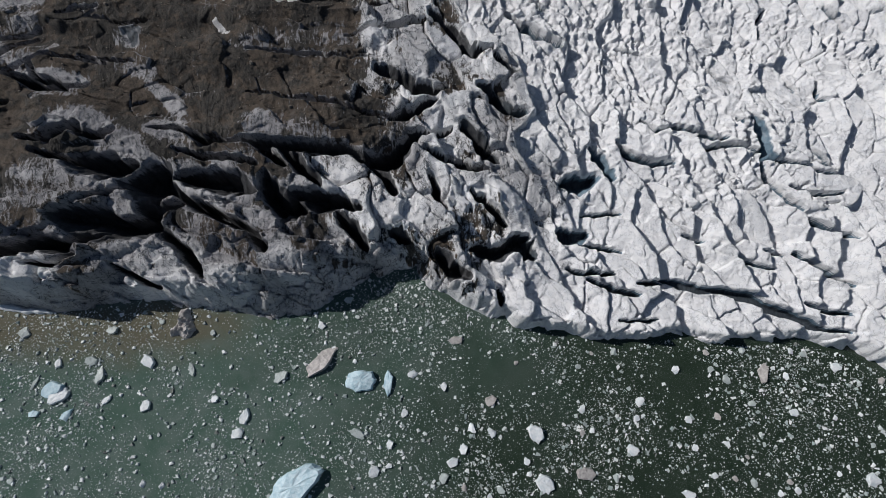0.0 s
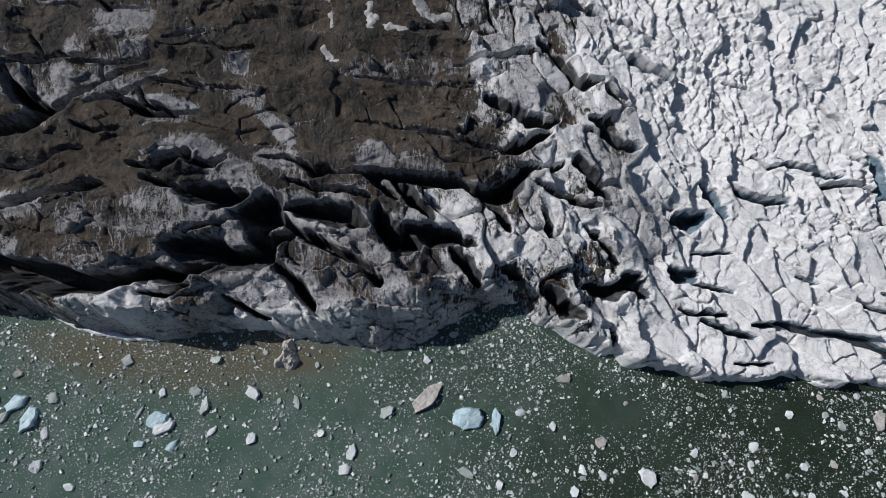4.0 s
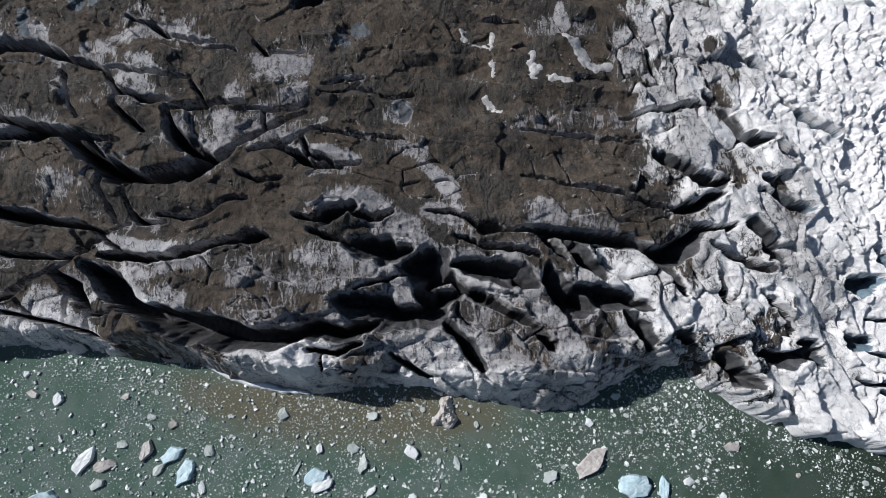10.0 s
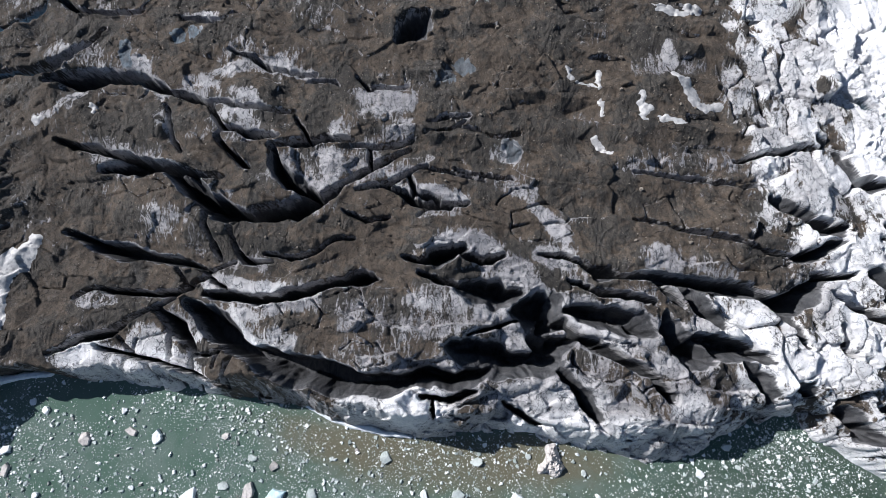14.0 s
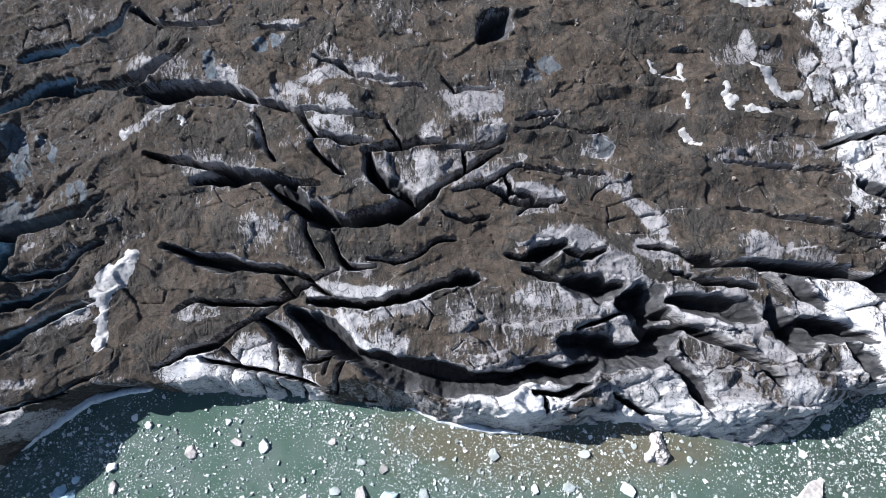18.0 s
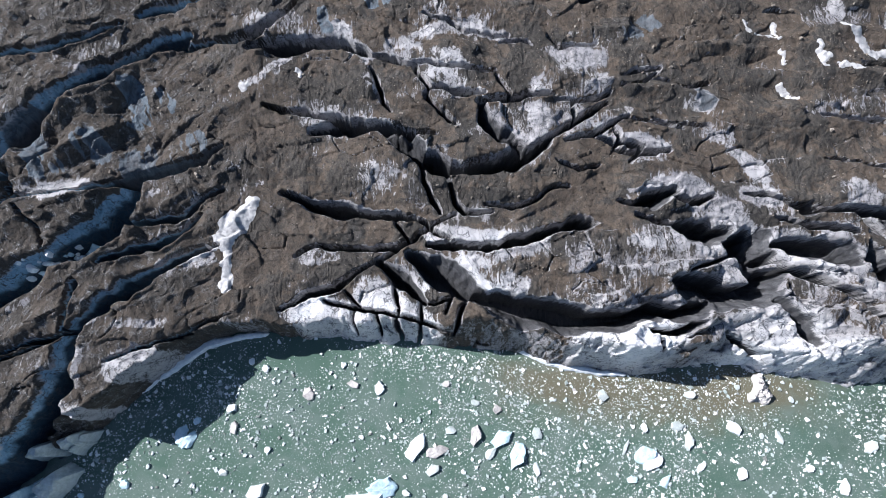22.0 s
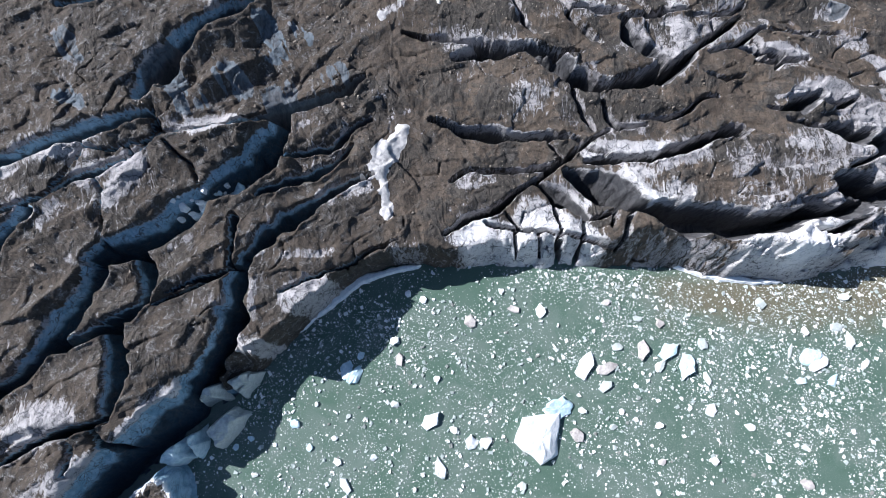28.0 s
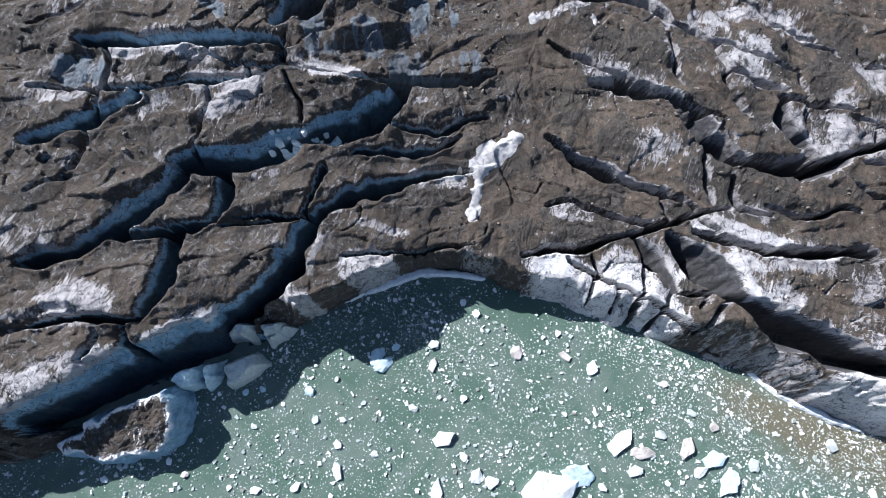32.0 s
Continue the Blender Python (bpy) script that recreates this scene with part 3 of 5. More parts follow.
# this and the next are dark pits put in for wide patches of shade
crevasse(9, 7.9, (-71.3, 42.5), (-66.5, 42.5), (-62.3, 40.4))
crevasse(5, 7.2, (-68.7, 37.0), (-64.5, 35.3), (-59.2, 37.2))
crevasse(7, 7.9, (-85.2, 34.0), (-78.0, 32.3), (-70.7, 31.8), (-62.9, 32.8))
crevasse(3.8, 9, (-94.8, 27.4), (-88.6, 27.8), (-83.9, 27.2), (-77.4, 29.1))
crevasse(3.2, 6.5, (-62.3, 30.7), (-58.8, 27.4), (-56.3, 24.0), (-53.8, 21.5))
crevasse(2.4, 9, (-62.9, 40.8), (-57.5, 37.9), (-52.1, 35.1), (-47.5, 33.5), (-42.1, 30.4))
crevasse(5, 7.2, (-40.2, 43.7), (-38.6, 39.6), (-37.3, 37.1))
crevasse(6.5, 7.9, (-38.9, 40.2), (-36.1, 36.4), (-30.7, 35.0))
crevasse(1.6, 7, (-35.7, 49.9), (-33.6, 47.5), (-31.7, 44.9))
crevasse(2.2, 7, (-43.0, 30.4), (-40.6, 28.0), (-38.6, 26.2))
crevasse(1, 6, (-89.1, 23.6), (-88.6, 19.4))
crevasse(1.6, 7, (-91.5, 23.6), (-85.0, 23.4), (-80.1, 25.6))
crevasse(1.2, 6, (-74.4, 23.4), (-69.3, 20.7), (-64.0, 18.8))
crevasse(0.7, 5, (-82.3, 36.4), (-78.0, 38.3), (-71.4, 40.6))
crevasse(1.6, 7, (-23.7, 80.0), (-16.8, 82.4), (-9.8, 84.5), (-2.6, 85.6))
crevasse(3.2, 6.4, (-2.7, 88.0), (1.8, 84.3), (5.6, 80.0), (7.7, 76.9), (12.0, 77.3))
crevasse(2.4, 7, (5.7, 102.0), (11.3, 99.3), (14.8, 98.4))
crevasse(2.6, 8, (16.0, 89.0), (20.0, 86.2), (24.1, 83.6), (29.9, 81.2))
crevasse(1.5, 7, (16.5, 97.1), (23.5, 93.5), (27.9, 91.2))
crevasse(2.4, 8, (12.7, 76.2), (16.9, 72.2), (21.5, 70.5))
crevasse(3.8, 6.4, (-15.8, 71.5), (-11.6, 68.9), (-7.0, 65.8), (-2.3, 65.5), (0.9, 67.3))
crevasse(0.9, 5, (-46.6, 75.9), (-37.1, 76.0), (-30.4, 75.7), (-23.9, 74.1), (-18.3, 74.4))
crevasse(1.1, 6, (-46.3, 65.2), (-36.9, 63.1), (-29.2, 61.7), (-21.6, 59.9), (-16.5, 59.2), (-11.3, 57.6))
crevasse(2.8, 6.4, (-12.0, 57.5), (-5.9, 59.7), (-1.5, 62.9))
crevasse(3.6, 6.4, (8.9, 66.9), (13.0, 64.4), (17.0, 62.0), (20.2, 61.6))
crevasse(2.8, 6.4, (-46.9, 52.0), (-41.9, 52.4), (-36.8, 51.9), (-29.4, 51.0), (-23.1, 50.5), (-17.3, 49.0))
crevasse(4.4, 7.2, (-19.5, 48.6), (-15.3, 47.9), (-11.4, 49.2), (-5.9, 53.7))
crevasse(3.6, 7.2, (-38.3, 51.8), (-34.3, 48.6), (-31.8, 45.0), (-27.7, 41.9))
crevasse(1.2, 6, (-8.7, 54.2), (-3.5, 54.5), (2.0, 56.2))
crevasse(2.4, 8, (-3.9, 51.2), (1.3, 48.8), (6.3, 46.5), (10.5, 46.0))
crevasse(2.8, 7.2, (4.5, 56.2), (7.9, 53.7), (9.8, 50.6), (13.3, 48.0))
crevasse(5, 7.2, (-33.5, 39.3), (-28.5, 38.2), (-24.1, 37.4), (-18.6, 36.2))
# this and the next are cut where the ice only lies in shade
crevasse(3.4, 7.2, (-23.6, 33.9), (-20.0, 31.4), (-16.8, 27.7))
crevasse(3.2, 6.4, (-17.3, 48.0), (-12.8, 44.2), (-10.1, 39.1))
crevasse(4.4, 7.2, (-0.8, 26.6), (1.8, 22.9), (6.2, 21.2))
crevasse(4.4, 7.2, (7.0, 28.0), (13.0, 26.9), (19.7, 30.3))
crevasse(4.8, 7.2, (16.2, 29.2), (21.6, 26.2))
crevasse(3, 6.4, (-12.2, 31.2), (-8.0, 29.3))
crevasse(1.6, 7, (-2.9, 44.8), (-1.0, 39.8), (1.2, 36.0))
crevasse(2, 7, (7.1, 41.5), (10.0, 38.0), (14.7, 33.2))
crevasse(2, 6, (13.1, 18.7), (14.2, 15.1))
crevasse(1.4, 4, (54.4, 60.5), (60.5, 58.2), (67.2, 56.4), (70.8, 56.8))
crevasse(2.6, 6, (43.0, 55.3), (46.5, 51.4), (51.2, 49.5), (56.4, 50.0))
crevasse(1.4, 4, (65.4, 53.7), (71.1, 54.5), (76.5, 53.3), (79.3, 51.4))
# a pit put in for a patch of bluish shade
crevasse(3.6, 4, (77.8, 61.1), (78.9, 56.1), (79.9, 51.6), (84.5, 49.1))
crevasse(2.6, 4, (78.6, 50.8), (79.4, 45.0), (82.9, 40.8), (86.8, 37.7))
crevasse(1.2, 4, (84.4, 43.6), (89.7, 41.1), (97.3, 42.2))
crevasse(1.6, 4, (90.7, 55.5), (95.6, 51.0), (101.7, 46.2))
crevasse(1, 3, (83.1, 50.9), (92.2, 48.0), (101.9, 47.3))
crevasse(1.2, 4, (32.6, 29.6), (37.7, 29.0), (43.2, 28.3))
crevasse(1.2, 4, (28.9, 24.1), (33.7, 22.1), (41.2, 22.1))
crevasse(1.6, 4, (34.0, 20.8), (39.2, 18.8), (45.9, 17.7))
crevasse(1.2, 4, (45.6, 20.1), (52.8, 20.2))
crevasse(2.4, 5, (51.6, 21.8), (58.0, 19.6), (64.8, 18.5), (71.4, 17.2), (77.5, 14.6), (83.4, 12.0), (89.2, 10.1), (95.1, 8.5))
crevasse(2, 5, (83.9, 27.4), (88.8, 23.8), (93.4, 21.1), (97.2, 19.9))
crevasse(1.2, 4, (69.3, 26.5), (74.8, 24.5), (79.2, 23.7))
crevasse(1.6, 4, (87.3, 35.5), (92.4, 32.5), (98.8, 30.8))
crevasse(1, 4, (85.0, 15.3), (91.1, 14.0), (96.0, 13.2))
crevasse(0.8, 3, (40.8, 11.6), (50.4, 11.5))
crevasse(0.8, 3, (34.0, 36.7), (44.0, 37.0))
crevasse(0.7, 3, (57.4, 31.7), (63.3, 30.2))
crevasse(5, 7, (29.4, 44.0), (33.8, 44.9), (37.3, 46.4))
crevasse(3.5, 7, (36.3, 53.6), (39.4, 49.1), (41.7, 46.1))
crevasse(3.8, 7, (27.6, 32.2), (31.4, 31.6), (34.7, 32.5))
crevasse(1.4, 5, (49.8, 69.1), (52.7, 65.1), (54.8, 60.1))
crevasse(1, 4, (45.3, 81.4), (49.6, 79.6), (53.9, 78.4))
crevasse(1.2, 5, (67.6, 77.8), (70.1, 74.5), (74.2, 72.1))
crevasse(0.8, 4, (72.8, 61.4), (75.2, 58.3), (76.0, 54.5))
crevasse(0.8, 4, (49.6, 61.3), (52.8, 58.2), (56.3, 58.2))
crevasse(1.6, 4, (88.2, 75.8), (91.0, 72.3), (92.2, 68.2))
crevasse(1.4, 4, (98.4, 83.5), (100.5, 79.4), (102.4, 77.7))
crevasse(1, 4, (96.3, 74.6), (96.4, 68.1), (99.0, 67.2))
crevasse(1.2, 4, (86.2, 94.6), (83.6, 89.9), (83.9, 85.1))
crevasse(1.2, 4, (100.4, 92.5), (105.3, 86.6))
crevasse(0.7, 3, (76.4, 28.5), (81.6, 27.2), (82.5, 23.2))
crevasse(1, 3, (-94.6, 85.3), (-90.4, 86.9), (-85.0, 87.6))
crevasse(0.9, 3, (-111.6, 62.3), (-105.2, 60.5), (-101.3, 61.2))
crevasse(1.5, 4, (-97.8, 71.5), (-96.0, 68.0), (-91.0, 66.3))
crevasse(0.9, 3, (-125.0, 94.3), (-116.2, 93.7))
crevasse(0.8, 3, (-95.1, 73.0), (-87.8, 72.9), (-80.0, 72.0))
ice_wall(7, 0.1, (-233.5, 65.3), (-230.1, 58.0))
ice_wall(5, 0.3, (-221.8, 65.2), (-218.9, 62.3))
ice_wall(6, 0.6, (-212.1, 60.5), (-204.7, 63.1), (-197.4, 65.7))
ice_wall(6, 0, (-213.9, 78.4), (-211.2, 71.8))
ice_wall(4, 0.2, (-207.6, 78.1), (-204.5, 75.2))
ice_wall(5, 0.5, (-256.9, 74.2), (-253.7, 66.7))
ice_wall(6, 0, (-276.4, 34.6), (-272.2, 36.3))
ice_wall(4, 0.2, (-256.8, 60.3), (-251.2, 57.8))
ice_wall(4, 0.2, (-230.5, 62.5), (-227.3, 57.5))
ice_wall(4, 0, (-155.9, 103.3), (-152.4, 105.0))
ice_wall(3, 0.2, (-168.4, 99.0), (-166.4, 95.5))
ice_wall(3, 0.9, (-75.2, 80.9), (-74.1, 78.0))
ice_wall(5, 0.8, (-86.4, 100.2), (-92.0, 97.2))
bare_ice(3.2, 1.1, (-250.0, 40.1), (-245.2, 42.2), (-238.6, 44.4))
bare_ice(3.4, 1.1, (-231.8, 50.7), (-227.4, 50.8), (-221.9, 54.0))
bare_ice(2.2, 0.9, (-225.7, 85.9), (-219.2, 91.5))
bare_ice(4.5, 0.8, (-206.5, 13.2), (-200.4, 14.6))
bare_ice(3, 0.8, (-199.6, 35.0), (-191.4, 38.3))
bare_ice(1.6, 0.8, (-212.8, 21.5), (-205.6, 23.0), (-198.6, 22.8))
bare_ice(2.6, 1.1, (-217.4, 4.4), (-208.4, 2.3))
bare_ice(2, 0.6, (-228.9, 6.6), (-236.5, 4.7))
bare_ice(3, 1, (-268.3, 41.6), (-260.9, 44.9), (-251.3, 48.0))
bare_ice(3, 1.1, (-281.3, 27.0), (-272.7, 30.1))
bare_ice(3, 1.1, (-244.0, 35.1), (-238.8, 42.0))
bare_ice(3, 1, (-227.3, 51.2), (-219.3, 53.2))
bare_ice(2.4, 0.8, (-282.7, 30.1), (-278.2, 35.9))
bare_ice(2.4, 0.8, (-257.7, 29.7), (-254.5, 34.3))
bare_ice(2, 0.8, (-250.9, 23.6), (-246.4, 21.7))
bare_ice(5, 0.55, (-270.3, 1.0), (-261.4, 1.0), (-260.8, 4.6))
bare_ice(4, 0.8, (-257.5, -9.5), (-251.8, -7.1), (-242.2, -4.2))
bare_ice(1.6, 0.8, (-262.8, -14.5), (-252.1, -11.2), (-241.7, -8.0))
bare_ice(4, 0.8, (-235.4, -12.0), (-228.7, -5.6))
bare_ice(1.4, 0.8, (-261.3, -17.6), (-256.1, -14.8), (-248.4, -12.0))
bare_ice(2, 0.6, (-255.2, -21.3), (-248.8, -18.7))
bare_ice(1.4, 0.8, (-251.3, 50.2), (-244.5, 52.3))
bare_ice(1, 0.8, (-236.0, 22.1), (-229.8, 25.9), (-224.1, 28.8))
bare_ice(1, 0.8, (-217.3, 20.7), (-211.3, 23.4))
bare_ice(1, 0.8, (-214.3, 9.3), (-213.6, 16.5))
bare_ice(1, 0.7, (-210.9, 45.8), (-209.1, 50.2), (-203.1, 53.5))
bare_ice(2, 0.8, (-231.8, 30.2), (-228.9, 32.3))
bare_ice(5, 0.95, (-255.3, -27.7), (-246.7, -20.4), (-239.6, -16.5), (-234.6, -13.1), (-228.3, -8.0))
bare_ice(4.2, 1.06, (-150.5, 89.8), (-143.8, 88.0), (-135.9, 86.3))
bare_ice(2.6, 0.79, (-146.9, 91.6), (-139.4, 95.7), (-131.6, 97.7), (-125.3, 102.8))
bare_ice(1.6, 0.97, (-131.6, 96.9), (-123.5, 95.9))
bare_ice(3, 0.88, (-163.6, 95.1), (-161.6, 91.3), (-157.6, 88.2))
bare_ice(2, 0.9, (-156.3, 110.4), (-149.3, 110.5))
bare_ice(1.4, 0.79, (-186.6, 79.9), (-181.1, 82.4), (-175.8, 87.4))
bare_ice(5, 0.79, (-124.4, 72.0), (-116.7, 69.7), (-116.9, 73.7))
bare_ice(5, 0.79, (-114.3, 73.2), (-108.0, 75.6))
bare_ice(2.2, 0.79, (-111.6, 68.0), (-104.0, 71.7), (-93.8, 76.1))
bare_ice(3, 0.79, (-114.7, 81.5), (-107.1, 86.3), (-99.1, 86.7))
bare_ice(5, 0.66, (-108.5, 89.2), (-100.6, 91.8))
bare_ice(3, 0.7, (-106.9, 80.6), (-99.1, 83.1))
bare_ice(3, 0.79, (-146.6, 77.4), (-141.9, 81.7))
bare_ice(2.5, 0.79, (-140.1, 83.2), (-134.2, 81.4))
bare_ice(2, 0.79, (-139.7, 77.7), (-133.9, 78.0))
bare_ice(2.4, 0.7, (-95.1, 67.8), (-85.0, 67.4))
bare_ice(2, 0.79, (-93.8, 61.9), (-86.3, 63.4))
bare_ice(2.4, 0.62, (-100.1, 68.5), (-96.3, 67.2))
bare_ice(3, 0.8, (-79.2, 41.9), (-75.2, 43.9))
bare_ice(2.5, 0.7, (-80.6, 56.7), (-77.4, 55.0))
bare_ice(3.5, 0.48, (-88.8, 56.2), (-82.6, 57.8))
bare_ice(5, 0.8, (-92.5, 43.8), (-85.9, 44.6))
bare_ice(4, 0.6, (-77.5, 49.4), (-72.4, 50.9))
bare_ice(3, 0.8, (-139.5, 44.0), (-132.7, 42.8), (-125.0, 42.2))
bare_ice(3, 0.7, (-140.5, 39.4), (-127.2, 39.0), (-115.2, 41.0))
bare_ice(2.5, 0.62, (-76.8, 82.5), (-73.6, 79.8))
bare_ice(8, 1.15, (-164.8, 24.9), (-155.6, 23.7), (-144.0, 22.6))
bare_ice(5, 1, (-154.6, 31.7), (-149.2, 29.1))
bare_ice(3, 1, (-146.8, 37.2), (-141.5, 33.1))
bare_ice(2.4, 1.1, (-141.5, 38.3), (-134.0, 35.3), (-127.8, 31.9))
bare_ice(4, 0.9, (-131.5, 36.5), (-124.2, 33.7), (-120.4, 32.5))
bare_ice(2.5, 0.9, (-140.3, 44.2), (-129.0, 42.9), (-123.9, 43.5))
bare_ice(2, 0.9, (-169.4, 38.7), (-162.8, 39.6))
bare_ice(3, 0.9, (-172.5, 25.8), (-166.3, 28.1))
bare_ice(1, 1, (-171.5, 52.9), (-160.5, 51.6), (-152.4, 49.8))
bare_ice(4.5, 0.45, (-153.9, 59.3), (-144.5, 56.7), (-141.8, 51.5))
bare_ice(7, 1.1, (-103.3, 21.1), (-94.3, 20.7), (-89.3, 19.7))
bare_ice(3, 0.8, (-75.4, 16.4), (-65.9, 18.7))
bare_ice(6, 1, (-94.4, 20.6), (-90.9, 23.0))
bare_ice(3, 0.9, (-87.4, 21.4), (-85.0, 22.6))
bare_ice(4, 0.8, (-74.3, 36.1), (-69.4, 35.2))
bare_ice(4, 0.8, (-72.7, 44.0), (-68.9, 46.0))
bare_ice(4, 0.9, (-65.1, 45.0), (-56.9, 44.5))
bare_ice(5, 0.9, (-58.3, 40.2), (-50.8, 39.2), (-45.9, 39.3))
bare_ice(4, 0.7, (-73.1, 24.6), (-63.4, 27.2))
bare_ice(5, 1, (-69.3, 18.4), (-59.4, 19.2), (-52.9, 18.4), (-45.7, 18.8))
bare_ice(5, 1, (-36.3, 24.7), (-33.1, 22.6))
bare_ice(3, 1, (-41.3, 33.7), (-37.7, 32.6))
bare_ice(4, 0.9, (-34.6, 39.8), (-29.5, 43.5))
bare_ice(3, 0.9, (-57.1, 28.6), (-54.2, 25.2))
bare_ice(3, 0.6, (-63.7, 52.4), (-58.9, 50.1))
bare_ice(4, 0.5, (-48.6, 47.7), (-39.9, 49.2))
bare_ice(4, 1.1, (-20.6, 43.8), (-18.5, 39.1))
bare_ice(2.6, 0.62, (-45.1, 56.6), (-41.7, 54.2))
bare_ice(3, 0.44, (-63.5, 58.7), (-61.0, 56.9))
bare_ice(3, 0.6, (-53.1, 24.1), (-46.6, 22.7))
bare_ice(2, 0.7, (-67.9, 66.0), (-65.4, 63.4), (-61.4, 59.2))
bare_ice(9, 0.3, (-36.4, 78.2), (-26.2, 75.5))
bare_ice(7, 0.3, (-37.9, 104.4), (-33.6, 96.5))
bare_ice(2, 0.8, (-37.8, 109.4), (-36.4, 105.3))
bare_ice(4, 0.5, (-65.3, 55.5), (-57.8, 54.2))
bare_ice(3.5, 0.5, (-41.2, 57.0), (-37.7, 55.7))
bare_ice(3, 0.6, (-73.3, 51.4), (-69.4, 50.8))
bare_ice(2.4, 0.7, (-112.4, 91.3), (-99.4, 90.5))
bare_ice(1.6, 0.8, (-94.5, 68.3), (-84.5, 66.3))
bare_ice(2.2, 0.7, (-77.2, 70.7), (-69.3, 69.1))
bare_ice(2.2, 0.8, (-69.8, 66.3), (-65.8, 65.2), (-62.3, 60.0))
bare_ice(2.4, 0.8, (-78.0, 78.7), (-73.9, 77.5))
bare_ice(1.6, 0.7, (-94.6, 54.5), (-86.0, 56.9), (-82.4, 57.9))
bare_ice(3, 0.6, (-33.4, 55.5), (-25.7, 54.3))
bare_ice(2.4, 0.6, (-67.3, 55.2), (-62.0, 54.0))
bare_ice(2.4, 0.5, (-74.8, 53.5), (-72.2, 52.4))
bare_ice(3, 0.6, (-50.5, 44.2), (-40.3, 40.6))
bare_ice(2.5, 0.7, (-62.4, 43.3), (-52.5, 37.6))
bare_ice(2, 0.6, (-42.7, 58.3), (-38.5, 54.1))


def edge_x(y, edge):
    pts = sorted((b, a) for a, b in edge)
    return np.interp(y, [p[0] for p in pts], [p[1] for p in pts])


def swell(x, y):
    if x.size > 300000:
        # the swells are broad: worked out every 2 m and filled in between
        cx, cy = np.arange(x.min() - 3, x.max() + 5, 2.0), np.arange(y.min() - 3, y.max() + 5, 2.0)
        coarse = swell(*np.meshgrid(cx, cy))
        u, v = (x - cx[0]) / 2.0, (y - cy[0]) / 2.0
        i, j = u.astype(int), v.astype(int)
        u, v = u - i, v - j
        return (coarse[j, i] * (1 - u) + coarse[j, i + 1] * u) * (1 - v) + (coarse[j + 1, i] * (1 - u) + coarse[j + 1, i + 1] * u) * v
    top, weight = 0.0, 0.0
    for sx, sy, h in SWELLS_EAST + SWELLS_WEST:
        w = ((x - sx) ** 2 + (y - sy) ** 2 + 60) ** -1.6
        top, weight = top + w * h, weight + w
    return top / weight


def glacier_field(x, y):
    """Height and surface of the glacier over the plan: height, debris, blue and depth-shaded ice, dirty and shaded ice,
    grime, which crevasse, serac cell, distance from the shore.
    """
    wx = x + 0.5 * fractal(x / 6, y / 6, 11, 3) + 0.16 * value_noise(x / 0.9, y / 0.9, 15)
    wy = y + 0.55 * fractal(x / 6, y / 6, 31, 3) + 0.16 * value_noise(x / 0.9, y / 0.9, 35)
    shore, _, _ = to_line(wx, wy, [(900, -330)] + SHORE + [(-900, -560)])
    shore = np.where(inside(wx, wy, LAND), shore, -shore)
    base = swell(x, y)
    east = step(-7, 7, wx - edge_x(wy, DIRT_EDGE) + 4 * fractal(x / 8, y / 8, 3, 3))
    clean = step(-9, 9, wx - edge_x(wy, WHITE_EDGE) + 6 * fractal(x / 6, y / 6, 5, 3))
    west = step(-185, -205, x)
    # the debris-covered part: long sharp ridges along the crevasses, hummocks and gullies
    turned = step(-165, -200, x) + 0.25 * value_noise(x / 12, y / 12, 39) > 0.5
    ang = np.where(turned, 0.55, -0.12)
    u, v = x * np.cos(ang) + y * np.sin(ang) + 700 * turned, -x * np.sin(ang) + y * np.cos(ang)
    u, v = u + 1.5 * fractal(x / 9, y / 9, 42, 2), v + 1.0 * fractal(x / 7, y / 7, 44, 2)
    crest = 1 - np.abs(fractal(u / 34, v / 11, 41, 2))
    calm = 1 - 0.35 * step(-60, -110, x)
    ridge = calm * 3.0 * (crest - 0.62) + 0.22 * fractal(x / 4, y / 4, 47, 3) + 0.07 * fractal(x / 0.8, y / 0.8, 50, 2)
    ridge += 0.7 * fractal((x + 0.5 * y) / 7.0, (y - 0.4 * x) / 15.0, 271, 4) * step(-0.3, 0.5, fractal(x / 25, y / 20, 275, 2))
    e1, egap, ei, ej, ex, ey = cells(u / 10.0, v / 4.4, 51, 1.0)
    ridge += calm * (0.25 * (lattice(ei, ej, 52) - 0.5) + 2.4 * (lattice(ei, ej, 53) - 0.5) * ex + 2.6 * (lattice(ei, ej, 54) - 0.45) * ey)
    s1, egap2, fi, fj, fx_, fy_ = cells(u / 3.0, v / 1.7, 55, 1.0)
    bumpy = 0.3 + 0.7 * step(-0.2, 0.5, fractal(x / 20, y / 12, 64, 2))
    ridge += bumpy * (0.12 * (lattice(fi, fj, 56) - 0.5) + 0.9 * (lattice(fi, fj, 57) - 0.5) * fx_ + 0.9 * (lattice(fi, fj, 58) - 0.5) * fy_)
    split = (1 - step(0.012, 0.06, egap)) * step(0.90, 0.99, lattice(ei, ej, 60)) * 1.6 * (1 - east)
    split = np.maximum(split, (1 - step(0.01, 0.05, egap2)) * step(0.93, 1.0, lattice(fi, fj, 62)) * 0.5 * (1 - east))
    # the broken front of the debris-covered part: long tilted blocks
    broken = step(-118, -95, x) * (1 - step(20, 34, shore + 5 * fractal(x / 9, y / 9, 59, 2))) * (1 - east)
    lx, ly = wx + 1.6 * fractal(x / 8, y / 8, 151, 2), wy + 1.2 * fractal(x / 8, y / 8, 155, 2)
    bu, bv = (lx * 0.98 - ly * 0.18) / 14.0, (lx * 0.18 + ly * 0.98) / 4.8
